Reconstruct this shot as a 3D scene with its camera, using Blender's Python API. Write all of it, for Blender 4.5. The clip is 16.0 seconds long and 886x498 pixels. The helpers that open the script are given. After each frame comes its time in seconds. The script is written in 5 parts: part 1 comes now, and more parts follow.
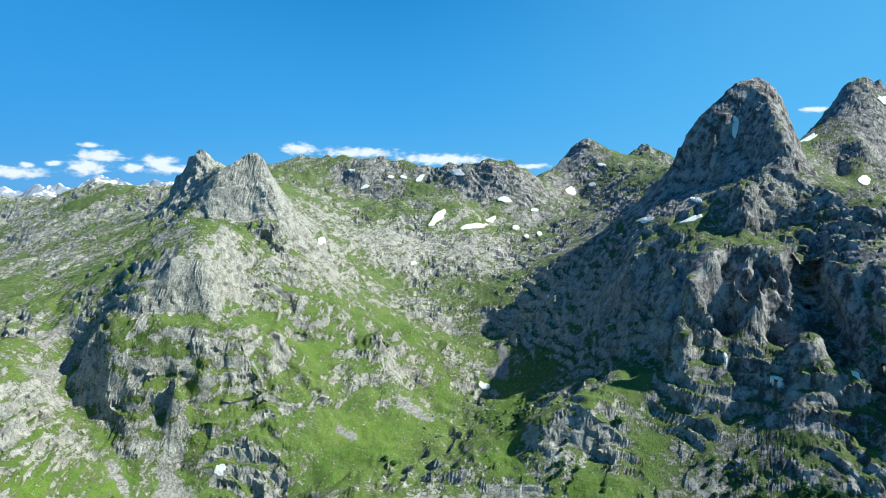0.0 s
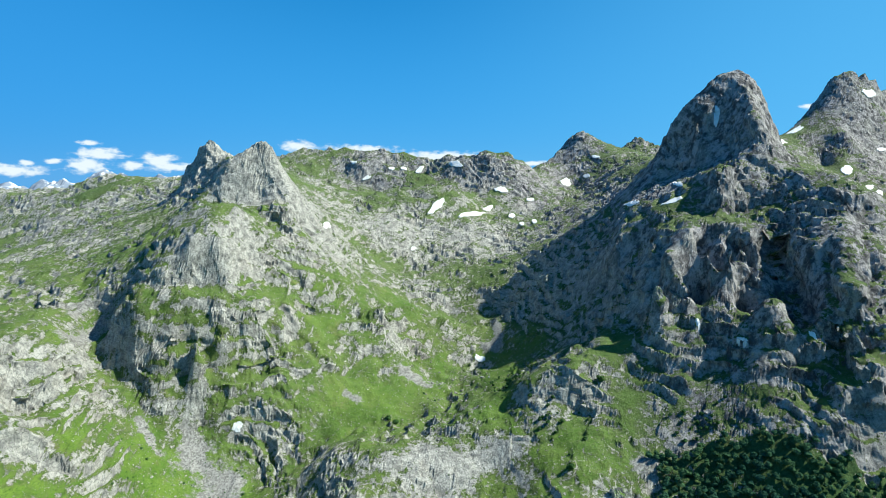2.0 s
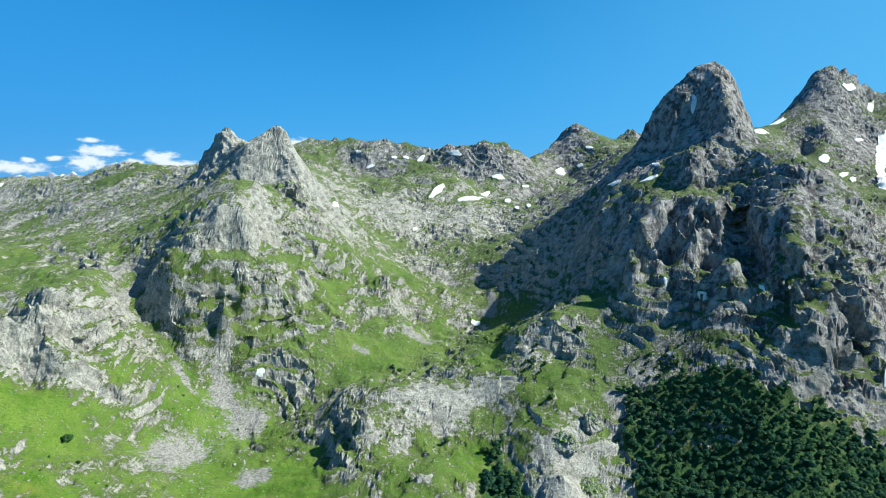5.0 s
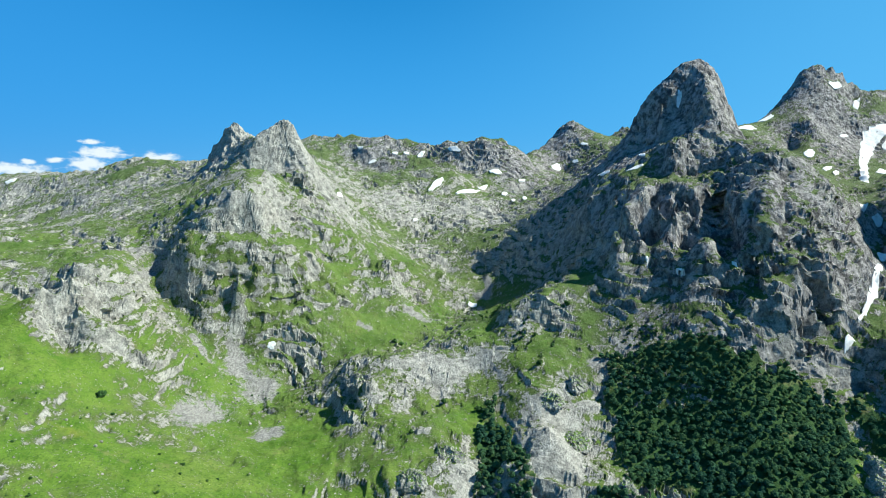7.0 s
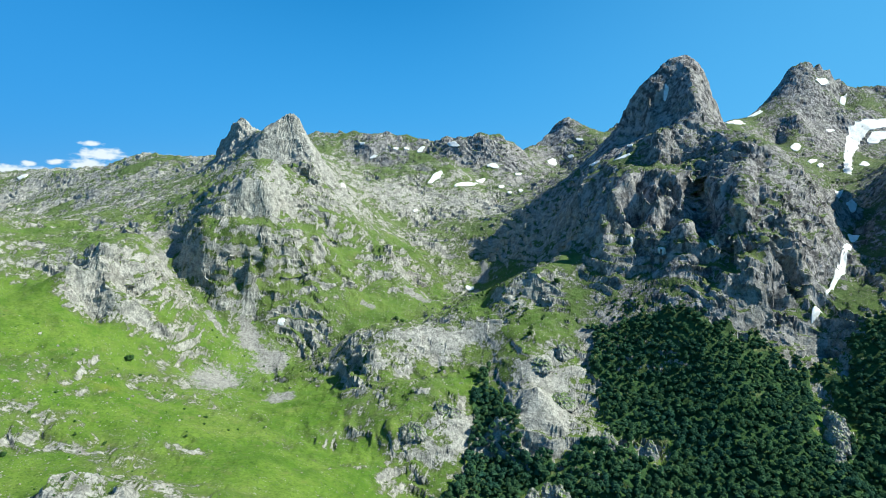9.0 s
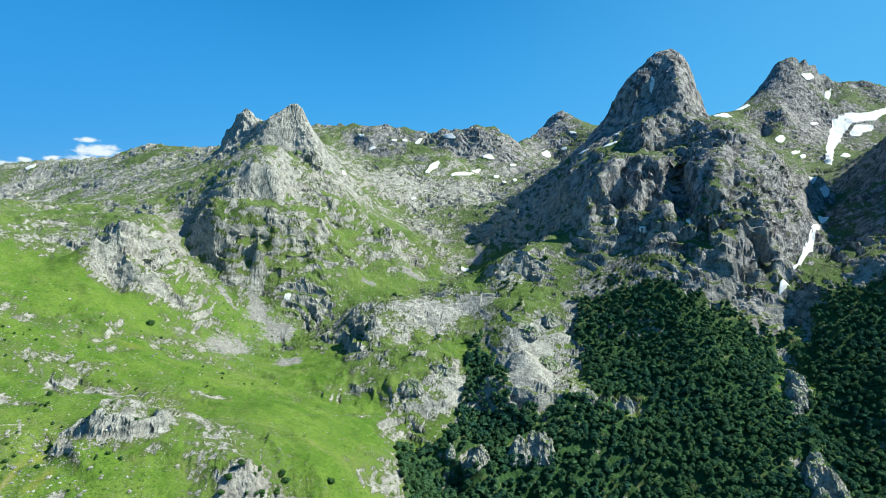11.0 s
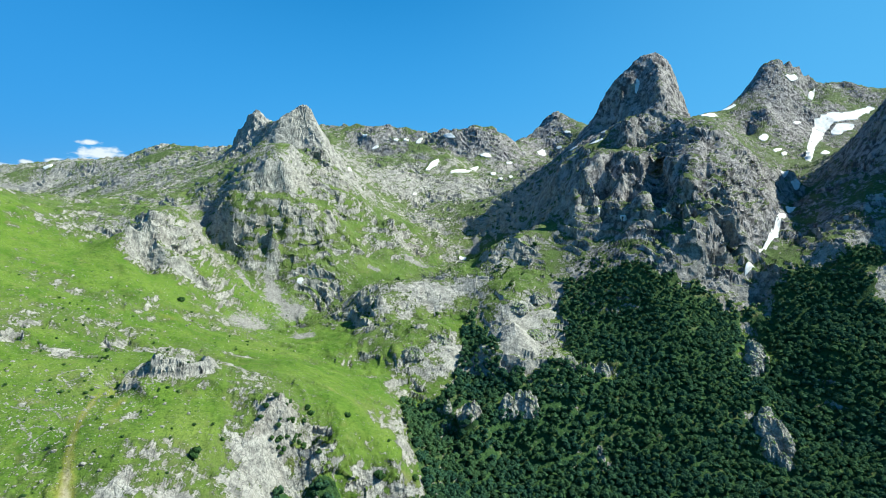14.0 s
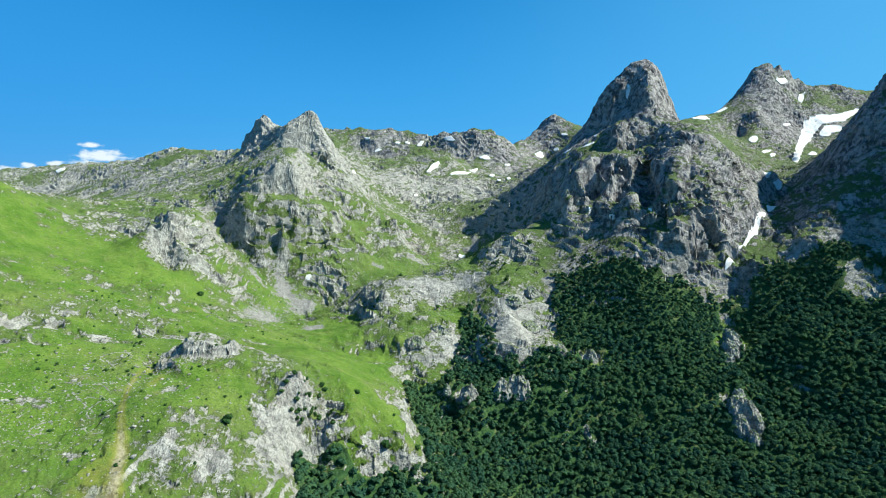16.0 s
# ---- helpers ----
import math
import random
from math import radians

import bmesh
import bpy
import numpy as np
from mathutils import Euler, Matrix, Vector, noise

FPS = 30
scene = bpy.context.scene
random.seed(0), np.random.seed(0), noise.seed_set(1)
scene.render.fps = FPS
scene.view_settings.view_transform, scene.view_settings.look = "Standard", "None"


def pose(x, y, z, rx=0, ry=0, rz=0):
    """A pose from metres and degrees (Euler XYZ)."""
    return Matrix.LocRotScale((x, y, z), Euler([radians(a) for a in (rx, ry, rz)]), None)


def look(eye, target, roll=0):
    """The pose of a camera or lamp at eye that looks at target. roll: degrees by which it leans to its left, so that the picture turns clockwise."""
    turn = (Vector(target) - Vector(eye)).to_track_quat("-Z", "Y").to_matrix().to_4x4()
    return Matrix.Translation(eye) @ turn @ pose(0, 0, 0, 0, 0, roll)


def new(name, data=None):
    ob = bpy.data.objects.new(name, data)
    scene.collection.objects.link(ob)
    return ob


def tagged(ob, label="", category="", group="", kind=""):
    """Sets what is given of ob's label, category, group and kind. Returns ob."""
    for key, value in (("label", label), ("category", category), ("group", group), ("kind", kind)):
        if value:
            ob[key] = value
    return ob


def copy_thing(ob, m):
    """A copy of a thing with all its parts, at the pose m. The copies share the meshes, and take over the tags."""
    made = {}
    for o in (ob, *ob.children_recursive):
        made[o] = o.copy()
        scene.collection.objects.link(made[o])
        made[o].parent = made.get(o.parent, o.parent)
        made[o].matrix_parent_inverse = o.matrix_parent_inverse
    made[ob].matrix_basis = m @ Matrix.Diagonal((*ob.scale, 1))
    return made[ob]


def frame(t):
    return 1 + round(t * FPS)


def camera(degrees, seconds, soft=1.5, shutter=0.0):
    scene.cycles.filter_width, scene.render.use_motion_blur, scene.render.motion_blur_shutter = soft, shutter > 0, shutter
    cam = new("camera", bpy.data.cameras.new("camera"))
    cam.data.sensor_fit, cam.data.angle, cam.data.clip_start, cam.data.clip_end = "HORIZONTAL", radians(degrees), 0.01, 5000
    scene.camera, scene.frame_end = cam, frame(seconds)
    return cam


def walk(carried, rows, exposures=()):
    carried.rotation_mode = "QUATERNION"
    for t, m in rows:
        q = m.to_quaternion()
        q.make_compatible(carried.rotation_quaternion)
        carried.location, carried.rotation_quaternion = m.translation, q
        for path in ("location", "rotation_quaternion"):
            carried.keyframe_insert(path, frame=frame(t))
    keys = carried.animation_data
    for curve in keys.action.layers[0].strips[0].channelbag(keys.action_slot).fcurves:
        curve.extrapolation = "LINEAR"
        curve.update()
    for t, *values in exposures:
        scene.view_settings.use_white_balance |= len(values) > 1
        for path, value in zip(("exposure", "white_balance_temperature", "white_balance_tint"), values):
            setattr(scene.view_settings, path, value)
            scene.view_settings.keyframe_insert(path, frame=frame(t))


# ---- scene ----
# The flight: seconds, eye, yaw to the left, pitch up, roll
PATH = [
    (0.0, (-0.67, 7.62, 601.16), 0.51, -5.89, 0.46),
    (0.5, (-0.04, -5.97, 597.18), 0.48, -5.96, 0.41),
    (1.0, (0.73, -19.18, 593.00), 0.48, -6.02, 0.38),
    (1.5, (1.52, -32.34, 588.82), 0.48, -6.08, 0.37),
    (2.0, (2.29, -45.67, 584.73), 0.50, -6.14, 0.38),
    (2.5, (2.98, -59.29, 580.66), 0.52, -6.21, 0.40),
    (3.0, (3.56, -73.23, 576.48), 0.54, -6.27, 0.43),
    (3.5, (4.04, -87.38, 572.05), 0.55, -6.32, 0.47),
    (4.0, (4.56, -101.48, 567.44), 0.56, -6.34, 0.50),
    (6.5, (8.15, -170.83, 543.26), 0.61, -6.21, 0.55),
    (7.0, (9.05, -184.48, 538.83), 0.61, -6.16, 0.52),
    (7.5, (10.01, -198.05, 534.42), 0.62, -6.10, 0.48),
    (8.0, (10.95, -211.48, 529.64), 0.64, -6.06, 0.44),
    (8.5, (11.79, -224.83, 524.66), 0.65, -6.06, 0.41),
    (9.0, (12.55, -238.29, 519.83), 0.64, -6.08, 0.39),
    (11.5, (15.75, -307.38, 496.70), 0.35, -6.36, 0.52),
    (12.0, (16.49, -320.87, 493.45), 0.35, -6.35, 0.50),
    (12.5, (17.24, -334.20, 490.87), 0.37, -6.32, 0.48),
    (13.0, (17.93, -347.50, 489.34), 0.41, -6.29, 0.45),
    (13.5, (18.59, -360.87, 488.63), 0.46, -6.24, 0.41),
    (14.0, (19.26, -374.39, 488.44), 0.50, -6.20, 0.36),
    (14.5, (19.97, -388.09, 488.52), 0.54, -6.15, 0.30),
    (15.0, (20.69, -402.02, 488.73), 0.58, -6.12, 0.24),
    (15.5, (21.43, -416.27, 488.94), 0.61, -6.10, 0.18),
    (16.0, (22.20, -431.01, 489.07), 0.64, -6.08, 0.14),
]


def flight_pose(eye, yaw, pitch, roll):
    ahead = Matrix.Rotation(radians(yaw), 3, "Z") @ Vector((0, math.cos(radians(pitch)), math.sin(radians(pitch))))
    return look(eye, Vector(eye) + ahead * 10, roll)


cam = camera(74.0, 16.0, soft=1.0)
walk(cam, [(t, flight_pose(eye, yaw, pitch, roll)) for t, eye, yaw, pitch, roll in PATH], [(0.0, 0.83, 6230, -2), (16.0, 0.83, 6220, -2)])
# ---- light ----
SUN_AZIMUTH = 88.0      # degrees from +y (ahead) towards +x (right)
SUN_HEIGHT = 45.0
az, el = radians(SUN_AZIMUTH), radians(SUN_HEIGHT)
to_sun = Vector((math.sin(az) * math.cos(el), math.cos(az) * math.cos(el), math.sin(el)))

world = bpy.data.worlds.new("sky")
scene.world = world
world.use_nodes = True
wt = world.node_tree
wt.nodes.clear()


def wnode(kind, **values):
    n = wt.nodes.new(kind)
    for key, value in values.items():
        n.inputs[key].default_value = value
    return n


sky = wt.nodes.new("ShaderNodeTexSky")
sky.sky_type, sky.sun_disc = "NISHITA", False
sky.sun_elevation, sky.sun_rotation = el, az
sky.altitude, sky.air_density, sky.dust_density, sky.ozone_density = 2500, 1.0, 0.0, 5.0
tint = wnode("ShaderNodeHueSaturation", Saturation=1.35, Value=1.1)
wt.links.new(sky.outputs[0], tint.inputs["Color"])
ways = wt.nodes.new("ShaderNodeTexCoord").outputs["Generated"]


def wmath(op, a, b=0.0, clamp=False):
    n = wt.nodes.new("ShaderNodeMath")
    n.operation, n.use_clamp = op, clamp
    for value, socket in ((a, n.inputs[0]), (b, n.inputs[1])):
        if isinstance(value, float):
            socket.default_value = value
        else:
            wt.links.new(value, socket)
    return n.outputs[0]


def wrange(value, low, high, a=0.0, b=1.0):
    n = wnode("ShaderNodeMapRange", **{"From Min": low, "From Max": high, "To Min": a, "To Max": b})
    n.interpolation_type = "SMOOTHSTEP"
    wt.links.new(value, n.inputs["Value"])
    return n.outputs[0]


def wmix(fac, a, b):
    n = wt.nodes.new("ShaderNodeMix")
    n.data_type = "RGBA"
    wt.links.new(fac, n.inputs["Factor"])
    wt.links.new(a, n.inputs[6])
    n.inputs[7].default_value = (*b, 1.0)
    return n.outputs[2]


height = wt.nodes.new("ShaderNodeSeparateXYZ")
wt.links.new(ways, height.inputs[0])
# clear mountain air: blue down to the skyline
color = wmix(wrange(height.outputs["Z"], 0.65, -0.02, 0.0, 0.85), tint.outputs[0], (0.62, 3.2, 7.2))
# paler towards the sun
color = wmix(wrange(height.outputs["X"], -0.15, 0.75, 0.0, 0.45), color, (1.7, 4.9, 8.0))
# deeper blue away from the sun
color = wmix(wrange(height.outputs["X"], -0.1, -0.75, 0.0, 0.5), color, (0.45, 2.5, 6.4))
# small fair-weather clouds low over the ridges: direction, breadth, height
CLOUDS = [((-0.506, 0.861, 0.043), 0.034, 0.010), ((-0.522, 0.852, 0.026), 0.030, 0.012), ((-0.472, 0.881, 0.027), 0.018, 0.007), ((-0.440, 0.897, 0.036), 0.026, 0.011), ((-0.425, 0.905, 0.026), 0.04, 0.008), ((-0.555, 0.831, 0.031), 0.012, 0.005),
          ((-0.582, 0.813, 0.027), 0.010, 0.005), ((-0.60, 0.80, 0.017), 0.05, 0.009), ((-0.517, 0.854, 0.058), 0.016, 0.004), ((-0.243, 0.968, 0.062), 0.028, 0.010), ((-0.145, 0.988, 0.058), 0.075, 0.009), ((-0.01, 0.999, 0.048), 0.095, 0.010), ((0.14, 0.989, 0.038), 0.03, 0.005), ((0.514, 0.850, 0.115), 0.022, 0.004)]
fluff = wnode("ShaderNodeTexNoise", Scale=70.0, Detail=7.0, Roughness=0.62)
stretch = wt.nodes.new("ShaderNodeMapping")
stretch.inputs["Scale"].default_value = (1, 1, 2.2)
wt.links.new(ways, stretch.inputs["Vector"])
wt.links.new(stretch.outputs[0], fluff.inputs["Vector"])
cover_sum = None
for (cx, cy, cz), wide, tall in CLOUDS:
    rel = wt.nodes.new("ShaderNodeVectorMath")
    rel.operation = "SUBTRACT"
    wt.links.new(ways, rel.inputs[0])
    rel.inputs[1].default_value = (cx, cy, cz)
    part_of = wt.nodes.new("ShaderNodeVectorMath")
    part_of.operation = "MULTIPLY"
    wt.links.new(rel.outputs[0], part_of.inputs[0])
    part_of.inputs[1].default_value = (1 / wide, 1 / wide, 1 / tall)
    length = wt.nodes.new("ShaderNodeVectorMath")
    length.operation = "LENGTH"
    wt.links.new(part_of.outputs[0], length.inputs[0])
    here = wrange(length.outputs["Value"], 1.7, 0.0)
    cover_sum = here if cover_sum is None else wmath("MAXIMUM", cover_sum, here)
thick = wmath("ADD", cover_sum, wmath("MULTIPLY", wmath("SUBTRACT", fluff.outputs[0], 0.5), 1.7))
color = wmix(wmath("MULTIPLY", wrange(thick, 0.25, 0.95, 0.0, 0.9), wrange(cover_sum, 0.02, 0.3)), color, (8.3, 8.3, 8.6))
back = wnode("ShaderNodeBackground", Strength=0.068)
wout = wt.nodes.new("ShaderNodeOutputWorld")
wt.links.new(color, back.inputs["Color"])
wt.links.new(back.outputs[0], wout.inputs["Surface"])

sun = new("sun", bpy.data.lights.new("sun", "SUN"))
sun.data.energy, sun.data.angle, sun.data.color = 5.0, radians(0.6), (1.0, 0.95, 0.86)
sun.matrix_world = look(to_sun * 100, (0, 0, 0))


# ---- materials ----
class Nodes:
    """Short hand for building a node material."""

    def __init__(self, name):
        self.material = bpy.data.materials.new(name)
        self.material.use_nodes = True
        self.tree = self.material.node_tree
        self.tree.nodes.clear()
        self.out = self.tree.nodes.new("ShaderNodeOutputMaterial")

    def link(self, value, socket):
        if isinstance(value, bpy.types.NodeSocket):
            self.tree.links.new(value, socket)
        elif value is not None:
            socket.default_value = value

    def node(self, kind, out=0, **values):
        n = self.tree.nodes.new(kind)
        for key, value in values.items():
            self.link(value, n.inputs[key.replace("_", " ")])
        return n.outputs[out]

    def place(self):
        return self.tree.nodes.new("ShaderNodeNewGeometry").outputs["Position"]

    def scaled(self, vector, scale):
        n = self.tree.nodes.new("ShaderNodeMapping")
        self.link(vector, n.inputs["Vector"])
        n.inputs["Scale"].default_value = scale
        return n.outputs[0]

    def noise(self, vector, scale, detail=5.0, rough=0.6, distort=0.0):
        return self.node("ShaderNodeTexNoise", 0, Vector=vector, Scale=scale, Detail=detail, Roughness=rough, Distortion=distort)

    def voronoi(self, vector, scale, feature="F1", out=0):
        n = self.tree.nodes.new("ShaderNodeTexVoronoi")
        n.feature = feature
        self.link(vector, n.inputs["Vector"])
        n.inputs["Scale"].default_value = scale
        return n.outputs[out]

    def math(self, op, a, b=0.0, clamp=False):
        n = self.tree.nodes.new("ShaderNodeMath")
        n.operation, n.use_clamp = op, clamp
        self.link(a, n.inputs[0]), self.link(b, n.inputs[1])
        return n.outputs[0]

    def ramp(self, value, low, high, a=0.0, b=1.0):
        n = self.tree.nodes.new("ShaderNodeMapRange")
        n.interpolation_type = "SMOOTHSTEP"
        self.link(value, n.inputs["Value"])
        for key, v in (("From Min", low), ("From Max", high), ("To Min", a), ("To Max", b)):
            n.inputs[key].default_value = v
        return n.outputs[0]

    def mix(self, fac, a, b):
        n = self.tree.nodes.new("ShaderNodeMix")
        n.data_type = "RGBA"
        self.link(fac, n.inputs["Factor"])
        for value, socket in ((a, n.inputs[6]), (b, n.inputs[7])):
            self.link((*value, 1.0) if isinstance(value, tuple) else value, socket)
        return n.outputs[2]

    def attribute(self, name):
        n = self.tree.nodes.new("ShaderNodeAttribute")
        n.attribute_name = name
        return n.outputs["Fac"]

    def bump(self, height, strength, distance, normal=None):
        return self.node("ShaderNodeBump", 0, Height=height, Strength=strength, Distance=distance, Normal=normal)

    def surface(self, color, rough=0.9, normal=None, specular=0.2, **more):
        n = self.tree.nodes.new("ShaderNodeBsdfPrincipled")
        self.link((*color, 1.0) if isinstance(color, tuple) else color, n.inputs["Base Color"])
        self.link(rough, n.inputs["Roughness"])
        n.inputs["Specular IOR Level"].default_value = specular
        if normal is not None:
            self.link(normal, n.inputs["Normal"])
        for key, value in more.items():
            self.link(value, n.inputs[key.replace("_", " ")])
        self.tree.links.new(n.outputs[0], self.out.inputs["Surface"])
        return self.material


def limestone(n, p):
    """Pale grey karst limestone: colour and height."""
    big = n.noise(p, 0.02, 4)
    mid = n.noise(p, 0.11, 7, 0.7)
    fine = n.noise(p, 0.55, 6, 0.75)
    streak = n.noise(n.scaled(p, (0.3, 0.3, 0.045)), 1.0, 6, 0.7)
    bands = n.noise(n.scaled(p, (0.03, 0.03, 0.4)), 1.0, 5, 0.65)
    crack = n.voronoi(n.scaled(p, (0.16, 0.16, 0.09)), 1.0, "DISTANCE_TO_EDGE")
    color = n.mix(n.ramp(mid, 0.34, 0.60), (0.170, 0.167, 0.155), (0.400, 0.388, 0.350))
    color = n.mix(n.ramp(streak, 0.58, 0.72, 0, 0.32), color, (0.112, 0.112, 0.115))
    color = n.mix(n.ramp(bands, 0.5, 0.66, 0, 0.4), color, (0.450, 0.436, 0.395))
    color = n.mix(n.ramp(fine, 0.36, 0.52, 0.62, 0), color, (0.086, 0.086, 0.086))
    color = n.mix(n.ramp(crack, 0.0, 0.05, 0.5, 0), color, (0.059, 0.059, 0.059))
    color = n.mix(n.ramp(big, 0.5, 0.7, 0, 0.25), color, (0.297, 0.251, 0.211))
    height = n.math("ADD", n.math("MULTIPLY", mid, 3.0), n.math("ADD", n.math("MULTIPLY", fine, 1.6), n.math("MULTIPLY", streak, 0.6)))
    return color, height


def ground_material():
    n = Nodes("mountain_ground")
    p = n.place()
    rock_color, rock_height = limestone(n, p)
    # massif limestone: greyer, and darkened in the colour to deepen its shade
    rock_color = n.mix(n.math("MULTIPLY", n.attribute("massif_shade"), n.ramp(n.noise(p, 0.03, 5, 0.65), 0.3, 0.55, 0.15, 0.85)), rock_color, n.mix(n.ramp(n.noise(n.scaled(p, (1, 1, 0.6)), 0.1, 8, 0.78), 0.43, 0.58), (0.036, 0.034, 0.041), (0.36, 0.338, 0.340)))
    patch = n.noise(p, 0.03, 5)
    tuft = n.noise(p, 0.25, 6, 0.7)
    blade = n.noise(p, 1.6, 4, 0.7)
    grass = n.mix(n.ramp(patch, 0.35, 0.65), (0.080, 0.155, 0.015), (0.138, 0.214, 0.031))
    grass = n.mix(n.ramp(n.noise(p, 0.011, 5, 0.6), 0.48, 0.68, 0, 0.6), grass, (0.19, 0.235, 0.055))
    grass = n.mix(n.ramp(tuft, 0.45, 0.72, 0, 0.7), grass, (0.040, 0.086, 0.011))
    grass = n.mix(n.ramp(blade, 0.5, 0.75, 0, 0.4), grass, (0.145, 0.205, 0.046))
    grass = n.mix(n.ramp(n.noise(n.scaled(p, (1, 1, 3)), 0.5, 5, 0.75), 0.5, 0.62, 0, 0.75), grass, (0.034, 0.075, 0.012))
    grass = n.mix(n.ramp(n.noise(p, 0.08, 6, 0.7), 0.55, 0.72, 0, 0.5), grass, (0.165, 0.175, 0.05))
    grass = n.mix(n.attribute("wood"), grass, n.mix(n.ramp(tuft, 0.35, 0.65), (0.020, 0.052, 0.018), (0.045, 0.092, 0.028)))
    # stones peeping out of the turf
    stones = n.ramp(n.voronoi(p, 0.22), 0.13, 0.07)
    stones = n.math("MULTIPLY", stones, n.ramp(n.noise(p, 0.03, 4, 0.65), 0.42, 0.6))
    small = n.math("MULTIPLY", n.ramp(n.voronoi(p, 0.55), 0.24, 0.14), n.ramp(n.noise(p, 0.07, 4, 0.65), 0.46, 0.6))
    stones = n.math("MAXIMUM", stones, small)
    rock = n.attribute("rock")
    grass = n.mix(n.ramp(rock, 0.06, 0.36, 0, 0.85), grass, n.mix(n.ramp(tuft, 0.35, 0.65), (0.052, 0.090, 0.020), (0.118, 0.142, 0.048)))
    grass = n.mix(n.math("MULTIPLY", n.attribute("massif_shade"), 0.7), grass, n.mix(n.ramp(tuft, 0.35, 0.65), (0.035, 0.068, 0.020), (0.085, 0.110, 0.040)))
    grass = n.mix(n.attribute("alpine"), grass, n.mix(n.ramp(tuft, 0.35, 0.65), (0.050, 0.082, 0.028), (0.120, 0.150, 0.062)))
    grass = n.mix(n.ramp(n.noise(p, 0.045, 6, 0.72), 0.56, 0.70, 0, 0.5), grass, (0.205, 0.195, 0.085))
    speck = n.math("ADD", n.math("MULTIPLY", n.math("SUBTRACT", n.noise(p, 0.21, 8, 0.78), 0.5), 3.4), rock)
    rocky = n.ramp(speck, 0.44, 0.56)
    rocky = n.math("MAXIMUM", rocky, n.math("MULTIPLY", stones, n.ramp(n.attribute("wood"), 0.5, 0.0, 0.0, 0.9)))
    color = n.mix(rocky, grass, rock_color)
    # dry, trodden soil
    dirt = n.math("ADD", n.attribute("dirt"), n.math("MULTIPLY", n.math("SUBTRACT", n.noise(p, 0.12, 5), 0.5), 0.6))
    color = n.mix(n.ramp(dirt, 0.12, 0.5, 0, 0.65), color, n.mix(n.ramp(blade, 0.35, 0.65), (0.17, 0.20, 0.032), (0.29, 0.25, 0.06)))
    color = n.mix(n.ramp(dirt, 0.45, 0.8, 0, 0.9), color, n.mix(n.ramp(tuft, 0.4, 0.6), (0.24, 0.205, 0.115), (0.36, 0.32, 0.22)))
    # loose stones
    cells = n.voronoi(p, 0.7, "F1", "Color")
    gravel = n.mix(n.ramp(cells, 0.2, 0.8), (0.158, 0.152, 0.142), (0.304, 0.294, 0.277))
    scree = n.ramp(n.math("ADD", n.attribute("scree"), n.math("MULTIPLY", n.math("SUBTRACT", n.noise(p, 0.1, 7, 0.75), 0.5), 1.6)), 0.4, 0.6)
    color = n.mix(scree, color, gravel)
    height = n.node("ShaderNodeMix", 0, Factor=rocky, A=n.math("ADD", n.math("MULTIPLY", tuft, 2.2), n.math("MULTIPLY", blade, 0.6)), B=rock_height)
    return n.surface(color, 0.95, n.bump(height, 0.7, 1.2), 0.15)


def snow_material():
    n = Nodes("old_snow")
    p = n.place()
    dirty = n.noise(p, 0.12, 6, 0.7)
    color = n.mix(n.ramp(dirty, 0.4, 0.75), (0.78, 0.78, 0.79), (0.55, 0.53, 0.50))
    return n.surface(color, 0.7, n.bump(n.noise(p, 0.5, 4), 0.4, 0.5), 0.2)


def leaf_material(name, dark, light):
    n = Nodes(name)
    isle = n.tree.nodes.new("ShaderNodeNewGeometry").outputs["Random Per Island"]
    wide = n.noise(n.place(), 0.022, 6, 0.7)
    one = n.node("ShaderNodeObjectInfo", "Random")
    fac = n.math("ADD", n.math("MULTIPLY", isle, 0.3), n.math("ADD", n.math("MULTIPLY", n.ramp(wide, 0.36, 0.64), 0.65), n.math("MULTIPLY", one, 0.15)), True)
    color = n.mix(fac, dark, light)
    n.surface(color, 0.85, None, 0.04)
    top = n.tree.nodes["Principled BSDF"].outputs[0]
    through_leaf = n.node("ShaderNodeBsdfTranslucent", 0, Color=color)
    both = n.tree.nodes.new("ShaderNodeMixShader")
    both.inputs[0].default_value = 0.45
    n.tree.links.new(top, both.inputs[1])
    n.tree.links.new(through_leaf, both.inputs[2])
    n.tree.links.new(both.outputs[0], n.out.inputs["Surface"])
    return n.material


def bark_material():
    n = Nodes("bark")
    p = n.place()
    return n.surface(n.mix(n.noise(n.scaled(p, (3, 3, 0.5)), 1.0), (0.08, 0.06, 0.045), (0.22, 0.19, 0.16)), 0.9)


def boulder_material():
    n = Nodes("boulder_limestone")
    color, height = limestone(n, n.place())
    return n.surface(color, 0.95, n.bump(height, 0.8, 0.6), 0.15)


def crag_material():
    n = Nodes("crag_limestone")
    p = n.place()
    color, height = limestone(n, p)
    up = n.node("ShaderNodeSeparateXYZ", "Z", Vector=n.tree.nodes.new("ShaderNodeNewGeometry").outputs["Normal"])
    turf = n.ramp(n.math("ADD", up, n.math("MULTIPLY", n.math("SUBTRACT", n.noise(p, 0.25, 6, 0.7), 0.5), 0.9)), 0.72, 0.86)
    color = n.mix(turf, color, n.mix(n.ramp(n.noise(p, 0.6, 4), 0.35, 0.65), (0.05, 0.105, 0.014), (0.12, 0.185, 0.03)))
    return n.surface(color, 0.95, n.bump(height, 0.7, 1.0), 0.15)


